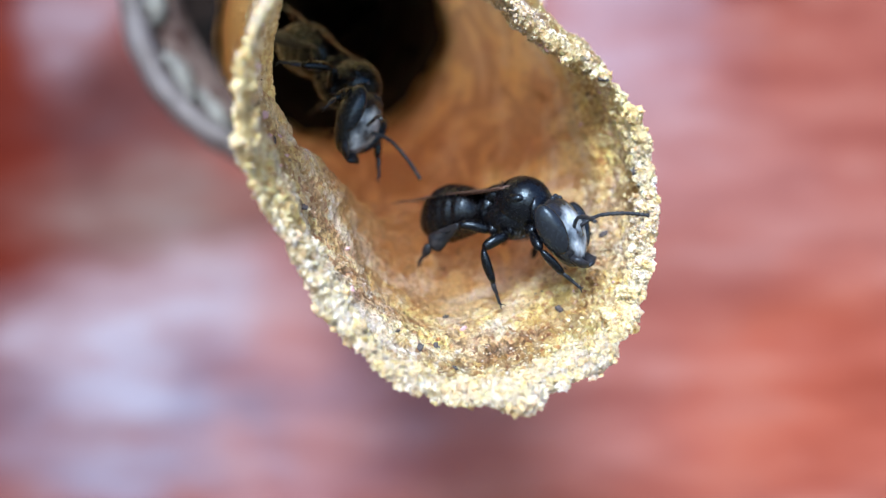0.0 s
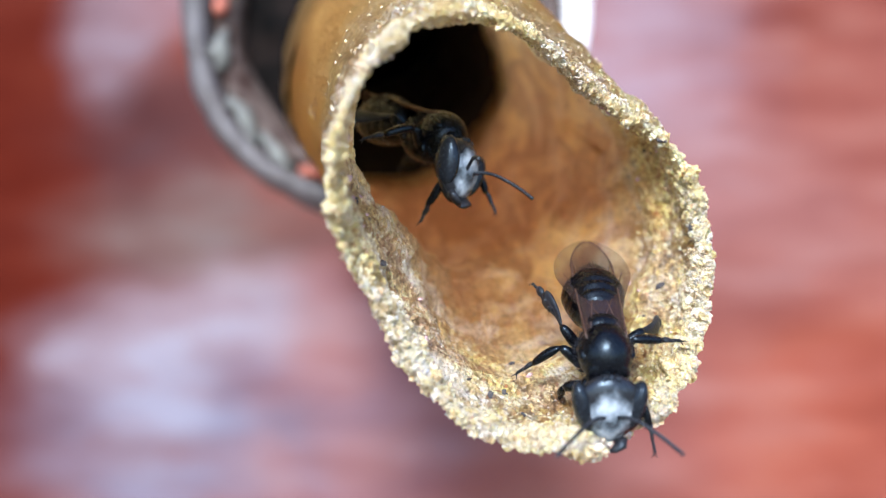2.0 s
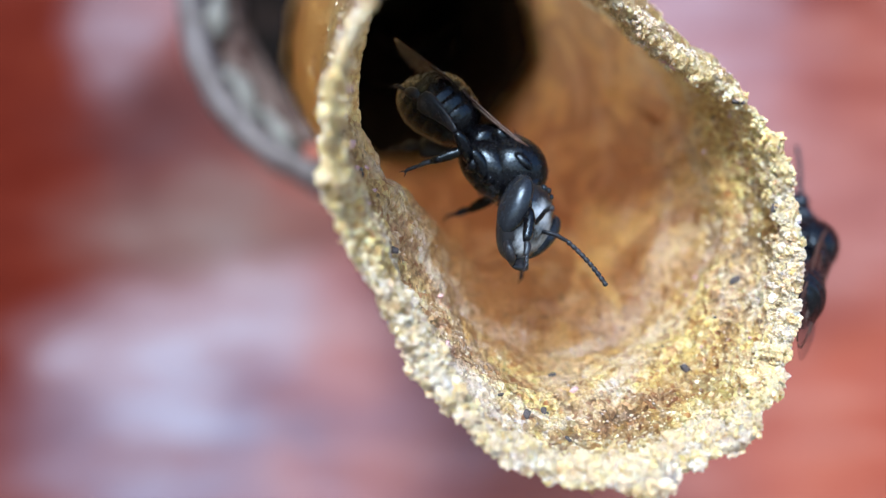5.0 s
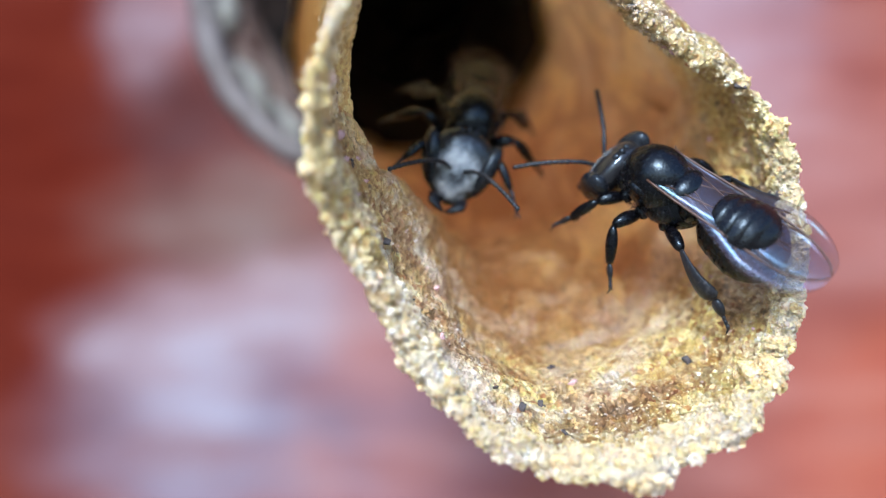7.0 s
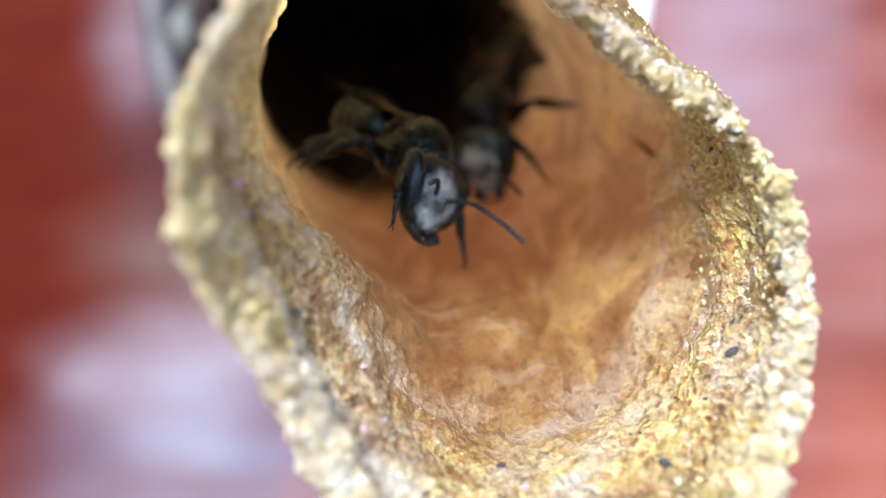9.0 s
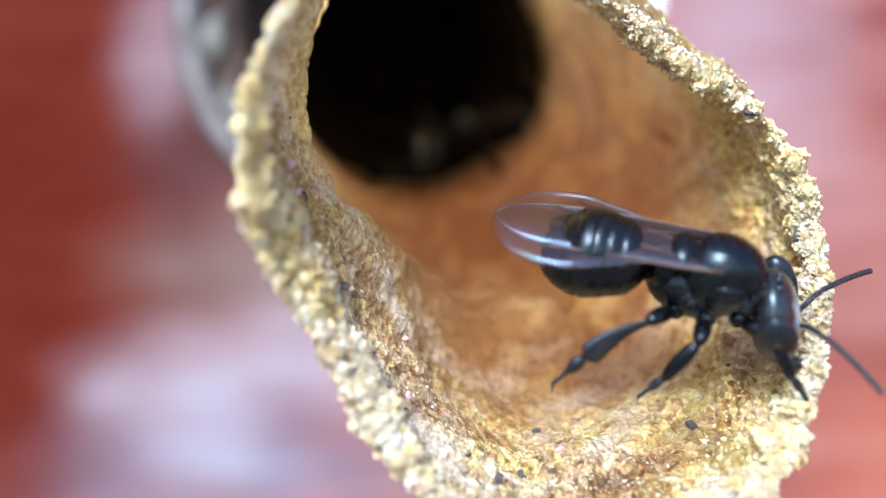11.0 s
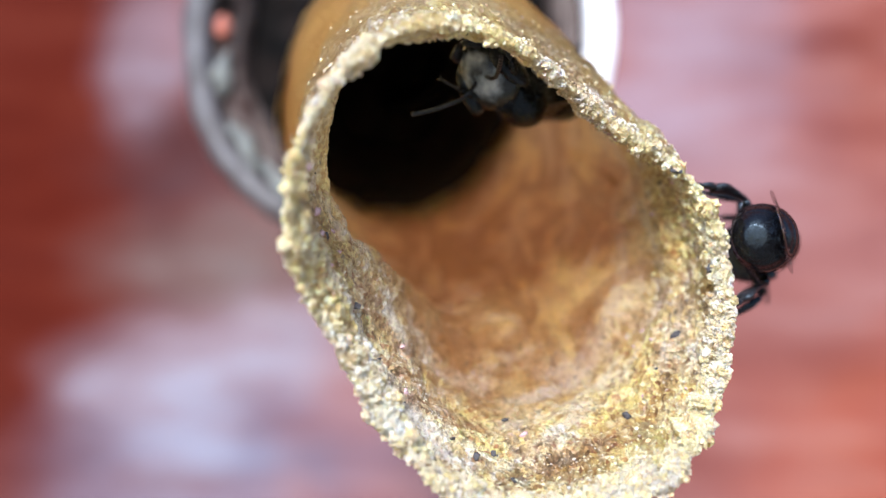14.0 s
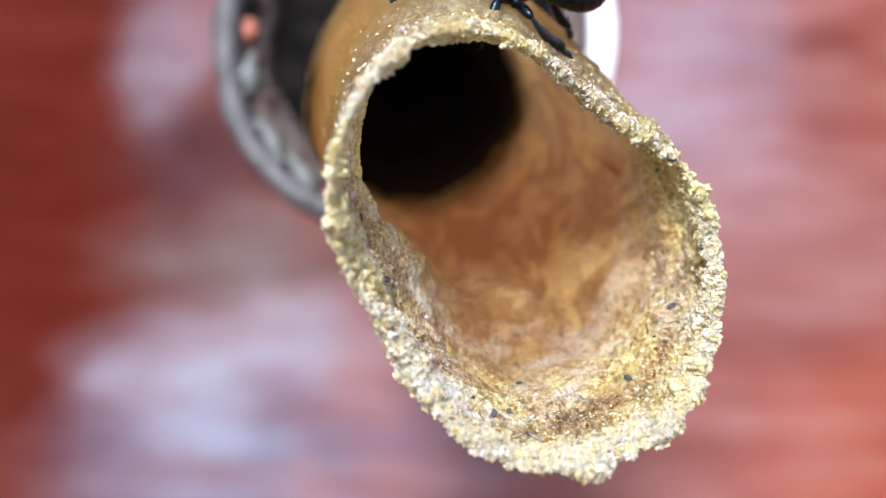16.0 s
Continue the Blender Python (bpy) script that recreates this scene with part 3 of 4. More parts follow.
def resin_crust():
    """Sugary crumbs sunk in the lip, and lumpy clots along its edge, heaviest below: the large ones are parts, the rest is one crust."""
    rnd = np.random.default_rng(4)
    shapes, ball_f = clot_shapes(rnd)
    heavy = np.clip(-np.sin(SKIN_PH - 0.3), 0, 1)
    vs, fs, o = [], [], 0
    edge = np.where((SKIN_D > -0.45) & (SKIN_D < 0.9))[0]
    we = 0.16 + heavy[edge] ** 1.2
    meshes = [mesh_from("resin_crumb", v, ball_f, False) for v in shapes]
    for k, i in enumerate(rnd.choice(edge, 300, p=we / we.sum())):
        size = (0.065 + rnd.gamma(2.0, 0.030)) * (0.45 + 0.75 * heavy[i])
        at = SKIN_P[i] + rnd.normal(0, 0.03, 3) - SKIN_N[i] * size * (0.35 if k % 3 else -0.1)
        turn = Euler(rnd.uniform(0, 6.28, 3)).to_matrix().to_4x4()
        part("resin_crumb", meshes[k % 12], CRUMB, entrance_tube, at=Matrix.Translation(Vector(at * MM)) @ turn @ Matrix.Diagonal((size, size, size, 1)))
    for i in rnd.choice(edge, 2200, p=we / we.sum()):
        size = max(0.03 + rnd.gamma(2.0, 0.018), 0.035)
        turn = np.array(Euler(rnd.uniform(0, 6.28, 3)).to_matrix())
        v = shapes[rnd.integers(12)] @ turn * size
        vs.append(v + SKIN_P[i] + rnd.normal(0, 0.02, 3) - SKIN_N[i] * size * 0.2)
        fs.append(ball_f + o)
        o += len(v)
    zone = np.where((SKIN_D > -5.5) & (SKIN_D < 5.0))[0]
    weight = np.exp(-np.abs(SKIN_D[zone]) / np.where(SKIN_D[zone] > 0, 2.0, 2.6)) * (0.4 + heavy[zone])
    ico = np.array(ICO)
    for i in rnd.choice(zone, 12000, p=weight / weight.sum()):
        r = min(0.016 + rnd.gamma(2.0, 0.010), 0.07) * math.exp(-max(SKIN_D[i], 0) / 6)
        v = crumb_verts(rnd, r) + SKIN_P[i] - SKIN_N[i] * 0.15 * r
        vs.append(v)
        fs.append(ico + o)
        o += 12
    return mesh_from("resin_crust", np.concatenate(vs), np.concatenate(fs), False)


tagged(part("resin_crust", resin_crust(), CRUMB, entrance_tube, "cream and yellow resin crumbs"), kind="stuff")


def nearest_skin(x, y, z):
    d = ((SKIN_P - np.array([x, y, z])) ** 2).sum(1)
    i = int(d.argmin())
    return SKIN_P[i], SKIN_N[i]


def chip(rnd):
    """A small lumpy bit of debris."""
    v, f = ellipsoid((0, 0, 0), rnd.uniform(0.7, 1.1, 3), 6, 10)
    v = np.array(v)
    return v * (1 + 0.6 * rough_field(v + rnd.uniform(0, 9), 0.8)[:, None] + 0.5 * rough_field(v + rnd.uniform(0, 9), 0.35)[:, None]), f


def specks():
    rnd = np.random.default_rng(9)
    shapes = [mesh_from("debris_speck", *chip(rnd)) for _ in range(3)]
    rose = [mesh_from("rose_speck", *chip(rnd)) for _ in range(2)]
    for me in rose:
        me.materials.append(ROSE)
    spots = [(-3.6, 25.4, 1.12, 0.15), (4.65, 28.1, 0.47, 0.13), (-4.43, 24.9, 2.76, 0.10), (-2.83, 25.3, 0.0, 0.09), (-0.05, 26.0, -2.04, 0.10), (0.05, 27.3, -1.24, 0.10), (4.54, 27.3, 4.87, 0.15), (3.3, 27.0, -1.3, 0.11), (-0.2, 25.2, -2.0, 0.12), (-0.9, 25.4, -1.7, 0.09), (0.4, 25.1, -2.3, 0.10), (-4.5, 24.6, 2.3, 0.09), (5.2, 27.3, 2.2, 0.10)]
    for x, y, z, r in spots:
        q, n = nearest_skin(x, y, z)
        part("debris_speck", shapes[int(10 * abs(z)) % 3], SPECK, entrance_tube, at=Matrix.Translation(Vector((q + 0.3 * r * n) * MM)) @ pose(0, 0, 0, 400 * x, 300 * z, 500 * y) @ Matrix.Diagonal((r * 1.2, r * 0.8, r * 0.55, 1)))
    zone = np.where((SKIN_D > 0.3) & (SKIN_D < 4.0))[0]
    for k, i in enumerate(rnd.choice(zone, 60)):
        r = rnd.uniform(0.03, 0.07) * (1.6 if k % 2 == 0 else 1)
        me, mt = (rose[k // 2 % 2], ROSE) if k % 2 == 0 else (shapes[k % 3], SPECK)
        part(me.name.split(".")[0], me, mt, entrance_tube, at=Matrix.Translation(Vector((SKIN_P[i] + 0.1 * r * SKIN_N[i]) * MM)) @ pose(0, 0, 0, rnd.uniform(0, 360), rnd.uniform(0, 360)) @ Matrix.Diagonal((r, r * 0.5, r * rnd.uniform(0.5, 1.0), 1)))


specks()

# focus: a point on the lip's floor
focus_mark = new("focus_mark")
focus_mark.location = (0.5 * MM, 26.2 * MM, 0.0)
focus_mark.empty_display_size = 0.1 * MM
cam.data.dof.focus_object = focus_mark

# ---- the pipe that the tube grows from, and the wall ----
PIPE_C, PIPE_Y, PIPE_R, WALL_Y = (-4.85, 12.05), 41.0, 9.2, 90.0


def pipe_mesh():
    cols, rows = 120, []
    for y, r in [(WALL_Y, PIPE_R), (58, PIPE_R), (50, PIPE_R), (PIPE_Y + 1.5, PIPE_R)] + [(PIPE_Y + 0.7 - 0.7 * math.sin(a), PIPE_R - 0.65 + 0.65 * math.cos(a)) for a in np.linspace(0, math.pi, 9)] + [(PIPE_Y + 1.5, PIPE_R - 1.35), (PIPE_Y + 8, PIPE_R - 1.35)]:
        ph = np.linspace(0, 2 * math.pi, cols, endpoint=False)
        rows.append(np.stack([PIPE_C[0] + r * np.cos(ph), np.full(cols, y), PIPE_C[1] + r * np.sin(ph)], 1))
    p = np.concatenate(rows)
    p += 0.12 * rough_field(p, 1.7)[:, None] + 0.05 * rough_field(p, 0.5)[:, None]
    return mesh_from("pipe_wall", p, grid_faces(len(rows), cols))


outlet_pipe = tagged(new("outlet_pipe"), "weathered grey plastic outlet pipe with dirty rim", "pipe")
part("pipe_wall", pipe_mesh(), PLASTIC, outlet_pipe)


def collar_mesh():
    """A stained sleeve lining the pipe's mouth, ragged where old paint has come off."""
    cols, rows = 120, []
    ph = np.linspace(0, 2 * math.pi, cols, endpoint=False)
    for y, r in [(PIPE_Y + 6, PIPE_R - 1.38), (PIPE_Y + 1.2, PIPE_R - 1.38), (PIPE_Y + 0.55, PIPE_R - 1.45), (PIPE_Y + 0.4, PIPE_R - 1.8), (PIPE_Y + 0.7, PIPE_R - 2.3), (PIPE_Y + 1.4, PIPE_R - 2.6), (PIPE_Y + 6, PIPE_R - 2.65)]:
        rows.append(np.stack([PIPE_C[0] + r * np.cos(ph), np.full(cols, y), PIPE_C[1] + r * np.sin(ph)], 1))
    p = np.concatenate(rows)
    p += 0.16 * rough_field(p + 5, 1.3)[:, None] * np.array([1, 1, 1]) * (np.linalg.norm(p[:, [0, 2]] - np.array(PIPE_C), axis=1) < PIPE_R - 1.42)[:, None]
    return mesh_from("inner_collar", p, grid_faces(len(rows), cols))


part("inner_collar", collar_mesh(), COLLAR, outlet_pipe, "rust-stained inner sleeve with pale peeling patches")


# an added ring whose black stands for shade between tube and pipe
def gap_shade_mesh():
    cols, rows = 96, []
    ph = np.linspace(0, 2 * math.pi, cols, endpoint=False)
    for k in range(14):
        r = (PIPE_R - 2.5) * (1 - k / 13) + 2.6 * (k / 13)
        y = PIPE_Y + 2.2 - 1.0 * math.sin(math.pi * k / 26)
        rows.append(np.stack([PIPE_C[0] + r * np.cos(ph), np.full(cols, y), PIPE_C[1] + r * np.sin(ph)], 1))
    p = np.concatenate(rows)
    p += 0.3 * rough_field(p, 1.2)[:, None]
    return mesh_from("gap_shade", p, grid_faces(14, cols))


def flake_mesh(name, w, h, seed):
    """A ragged flat chip."""
    rnd = np.random.default_rng(seed)
    v, f = ellipsoid((0, 0, 0), (w, 0.28, h), 8, 14)
    v = np.array(v)
    v += 0.22 * rough_field(v + seed, 0.5)[:, None]
    return mesh_from(name, v, f)


for seed, (x, z, w, h, mat, turn) in enumerate([(-12.1, 10.4, 0.45, 1.0, FLAKE, 6), (-11.1, 7.4, 0.35, 1.3, FLAKE, -30), (-12.3, 12.4, 0.40, 0.55, RUST, 0), (-9.6, 5.9, 0.30, 1.1, FLAKE, -48), (-12.1, 13.8, 0.5, 0.6, PIPE_BLACK, 20), (-8.0, 5.0, 0.28, 0.8, RUST, -65)]):
    part("flake", flake_mesh("flake", w, h, seed), mat, outlet_pipe, "pale flaking chip on the rim" if mat is FLAKE else "", at=pose(x * MM, (PIPE_Y + 0.2) * MM, z * MM, 0, turn, 0))

part("gap_shade", gap_shade_mesh(), PIPE_BLACK, outlet_pipe, "added near-black ring for the shaded gap inside the pipe")


GROUND_Z = -600.0


def wall_board():
    """One upright board, finely uneven round the pipe, plain farther off."""
    y1 = WALL_Y + 60
    xs = np.concatenate([np.linspace(-700, -130, 10), np.linspace(-120, 120, 80), np.linspace(130, 700, 10)])
    zs = np.concatenate([np.linspace(GROUND_Z, -100, 10), np.linspace(-90, 110, 68), np.linspace(120, 400, 6)])
    nx, nz = len(xs), len(zs)
    front = np.array([(x, WALL_Y, z) for z in zs for x in xs])
    front[:, 1] += 0.25 * rough_field(front * np.array([0.3, 1, 1.5]), 5.0) + 0.15
    back = front.copy()
    back[:, 1] = y1
    f = [g[::-1] for g in grid_faces(nz, nx, False)] + [tuple(i + nx * nz for i in g) for g in grid_faces(nz, nx, False)]
    edge = list(range(nx)) + [i * nx + nx - 1 for i in range(1, nz)] + [(nz - 1) * nx + i for i in range(nx - 2, -1, -1)] + [i * nx for i in range(nz - 2, 0, -1)]
    for a, b in zip(edge, edge[1:] + edge[:1]):
        f.append((a, b, b + nx * nz, a + nx * nz))
    return mesh_from("wall", np.concatenate([front, back]), f)


# unseen ground, added to bounce daylight up into the tube's mouth
def ground_sheet():
    r = [0, 0.4, 1, 2.5, 6, 15, 40, 120, 400, 1500]
    verts = [(0, 0, GROUND_Z)] + [(1000 * q * math.cos(a), 1000 * q * math.sin(a), GROUND_Z) for q in r[1:] for a in np.linspace(0, 2 * math.pi, 48, endpoint=False)]
    f = [(0, 1 + i, 1 + (i + 1) % 48) for i in range(48)]
    f += [tuple(i + 1 for i in g)[::-1] for g in grid_faces(len(r) - 1, 48)]
    return mesh_from("ground", verts, f)


tagged(part("ground", ground_sheet(), BOUNCE_GROUND), "unseen brown ground, added to bounce daylight", "ground", kind="structure")
tagged(part("wall", wall_board(), RED), "red painted weathered wall with pale worn patches", "wall", kind="structure")


# ---- the bees: +y ahead, +z up their backs, the origin in the thorax ----
LEGS = {   # base, knee, ankle, tip of a right leg; thigh, shin and foot thickness
    "front": ((0.34, 0.50, -0.58), (0.92, 1.02, -0.42), (1.22, 1.52, -1.05), (1.38, 1.92, -1.50), (0.15, 0.125, 0.08)),
    "middle": ((0.44, 0.00, -0.64), (1.32, 0.05, -0.38), (1.72, -0.30, -1.15), (1.95, -0.62, -1.66), (0.16, 0.15, 0.10)),
    "hind": ((0.42, -0.52, -0.62), (1.12, -1.20, -0.22), (1.50, -2.20, -0.90), (1.72, -2.72, -1.50), (0.155, 0.30, 0.15))}


def limb(a, b, r0, r1, r2, sides=10, squash=1.0, bow=0.06):
    a, b = np.array(a), np.array(b)
    pts, rad = [], []
    for i in range(9):
        k = i / 8
        pts.append(a + (b - a) * k + np.array([0, 0, bow]) * math.sin(math.pi * k))
        rad.append((r0 * (1 - k) + r2 * k) * (1 - math.sin(math.pi * k)) + r1 * math.sin(math.pi * k))
    rad[0], rad[-1] = rad[0] * 0.7, rad[-1] * 0.7
    return tube_between(pts, rad, sides, squash, (1, 0, 0))


def bristles(points, rnd, count, length, width=0.006):
    """Short stiff hairs standing off a surface: points with their outward directions."""
    verts, faces = [], []
    for _ in range(count):
        q, d = points[rnd.integers(len(points))]
        q, d = np.array(q), np.array(d) + rnd.normal(0, 0.3, 3)
        d /= np.linalg.norm(d)
        a = np.cross(d, (0.3, 0.5, 0.8))
        a = a / np.linalg.norm(a) * width
        o = len(verts)
        b = np.cross(d, a)
        verts += [q + a, q - 0.5 * a + 0.87 * b, q - 0.5 * a - 0.87 * b, q + d * length * rnd.uniform(0.6, 1.2)]
        faces += [(o, o + 1, o + 3), (o + 1, o + 2, o + 3), (o + 2, o, o + 3)]
    return verts, faces


def leg_meshes(kind, side):
    base, knee, ankle, tip, (w0, w1, w2) = LEGS[kind]
    s = np.array([side, 1, 1])
    o = np.array(base) * s
    b, k, a, t = (np.array(q) * s - o for q in (base, knee, ankle, tip))
    rnd = np.random.default_rng(len(kind) + side + 3)
    thigh = joined([limb(b, b + (k - b) * 0.22, 0.16, 0.19, 0.12), limb(b + (k - b) * 0.18, k, 0.10, w0, 0.10)])
    if kind == "hind":      # pear-shaped: narrow at the knee, broad and flat near the foot
        us, rs = (0, 0.08, 0.22, 0.38, 0.55, 0.70, 0.83, 0.93, 1.0), (0.06, 0.09, 0.12, 0.16, 0.205, 0.25, 0.28, 0.25, 0.11)
        bend = np.cross(a - k, (0, 0, 1.0))
        sh = [tube_between([k + (a - k) * u + bend * 0.08 * math.sin(math.pi * u) for u in us], rs, 14, 0.42, (1, 0, 0))]
    else:
        sh = [limb(k, a, 0.065, w1, 0.10, 12, 0.85)]
    fringe = bristles([(k + (a - k) * u, np.array([side * 0.6, rnd.normal(), rnd.normal()])) for u in np.linspace(0.25, 1, 12)], rnd, 150, 0.24 if kind == "hind" else 0.15)
    mid = a + (t - a) * 0.55
    foot = [limb(a, mid, 0.08, w2, 0.06, 8, 0.6)]
    for i in range(3):
        foot.append(limb(mid + (t - mid) * i / 3.2, mid + (t - mid) * (i + 1) / 3.2, 0.036, 0.044, 0.036, 7))
    for c in (-1, 1):
        foot.append(tube_between([t - (t - mid) * 0.1, t + np.array([0.05 * c, 0.02, -0.03]), t + np.array([0.08 * c, 0.02, -0.10])], [0.022, 0.016, 0.006], 6))
    names = ("leg", "tibia", "tarsus", "bristle_fringe")
    return [mesh_from(n, *m) for n, m in zip(names, (thigh, joined(sh), joined(foot), fringe))], o


def abdomen_mesh():
    rows, cols, verts = [], 28, []
    prof = [(0.0, 0.14), (0.04, 0.26), (0.10, 0.52), (0.20, 0.80)]
    for seg in range(6):           # overlapping back plates
        u0, u1 = 0.20 + seg * 0.135, 0.20 + (seg + 1) * 0.135
        for k, lift in ((0.02, 0.0), (0.45, 0.012), (0.97, 0.020), (1.0, 0.0)):
            u = u0 + (u1 - u0) * k
            r = 0.80 + 0.27 * math.sin(math.pi * min((u - 0.20) / 0.55, 1.0) * 0.5)
            r *= math.sqrt(max(1 - max((u - 0.50) / 0.535, 0) ** 2, 0.002))
            prof.append((u, r + lift))
    for u, r in prof:
        for j in range(cols):
            b = 2 * math.pi * j / cols
            z = math.sin(b) * r * (0.84 if math.sin(b) > 0 else 0.70)
            verts.append((math.cos(b) * r * 0.84, -1.08 - 2.05 * u, z * 1.02 - 0.06 - 0.22 * u * u))
    f = grid_faces(len(prof), cols)
    f += [tuple(range(cols))[::-1], tuple(range((len(prof) - 1) * cols, len(prof) * cols))]
    return mesh_from("abdomen", verts, f)


def wing_outline(length, width, n=26):
    """Leading and trailing edges of a long wing with a round tip."""
    lead, trail = [], []
    for i in range(n):
        u = 1 - (1 - i / (n - 1)) ** 1.6
        full = width * (0.28 + 0.72 * min(u / 0.62, 1.0) ** 0.8)
        tip = math.sqrt(max(1 - max((u - 0.70) / 0.30, 0) ** 2, 0.0009))
        mid = 0.42 * full
        lead.append((mid - mid * tip - 0.04 * math.sin(math.pi * u), -u * length))
        trail.append((mid + (full - mid) * tip, -u * length))
    return lead, trail


def wing_meshes(length, width, side):
    lead, trail = wing_outline(length, width)
    n, cross, verts = len(lead), 7, []
    for k in (0.006, -0.006):
        for (x0, y0), (x1, y1) in zip(lead, trail):
            for c in range(cross):
                u = c / (cross - 1)
                x, y = x0 + (x1 - x0) * u, y0 + (y1 - y0) * u
                verts.append((-side * x, y, k + 0.05 * math.sin(3 * x) + 0.02 * math.sin(2.2 * y)))
    m = n * cross
    f = grid_faces(n, cross, False) + [tuple(i + m for i in g[::-1]) for g in grid_faces(n, cross, False)]
    edge = [i * cross for i in range(n)] + [(n - 1) * cross + c for c in range(1, cross)] + [i * cross + cross - 1 for i in range(n - 2, -1, -1)] + list(range(cross - 2, 0, -1))
    for a, b in zip(edge, edge[1:] + edge[:1]):
        f.append((a, b, b + m, a + m))
    membrane = mesh_from("wing", verts, f)

    def on(u, c):
        i = min(int(u * (n - 1)), n - 1)
        (x0, y0), (x1, y1) = lead[i], trail[i]
        x, y = x0 + (x1 - x0) * c, y0 + (y1 - y0) * c
        return (-side * x, y, 0.05 * math.sin(3 * x) + 0.02 * math.sin(2.2 * y))

    veins = [tube_between([on(u, 0.02) for u in np.linspace(0, 0.97, 14)], [0.030] * 8 + [0.02] * 6, 6)]
    for path in ([(0, 0.2), (0.2, 0.3), (0.42, 0.38), (0.60, 0.40)], [(0.0, 0.5), (0.15, 0.65), (0.32, 0.78), (0.48, 0.85)], [(0.42, 0.38), (0.50, 0.10), (0.62, 0.04)], [(0.32, 0.36), (0.36, 0.78)]):
        veins.append(tube_between([on(u, c) for u, c in path], [0.016] * len(path), 5))
    return membrane, mesh_from("venation", *joined(veins))


def antenna_mesh(side):
    """A scape, an elbow and ten beads in one bending feeler."""
    pts, rad = [(0, 0, 0), (side * 0.20, 0.22, 0.10), (side * 0.42, 0.42, 0.12)], [0.05, 0.055, 0.045]
    p, d = np.array(pts[-1], float), np.array([side * 0.62, 0.64, -0.12])
    for i in range(10):
        d = d + np.array([side * 0.012, 0.0, -0.035])
        d /= np.linalg.norm(d)
        pts += [p + d * 0.02, p + d * 0.045, p + d * 0.115]
        rad += [0.036, 0.056, 0.057]
        p = p + d * 0.135
    pts.append(p)
    rad.append(0.03)
    return mesh_from("antenna", *tube_between(pts, rad, 9))


def head_shape(v):
    x, y, z = v
    return np.array([x * (1.0 - 0.34 * max(-z, 0) ** 1.4), y * (0.85 if y > 0 else 1.0) + 0.10 * (1 - x * x) * max(y, 0), z])


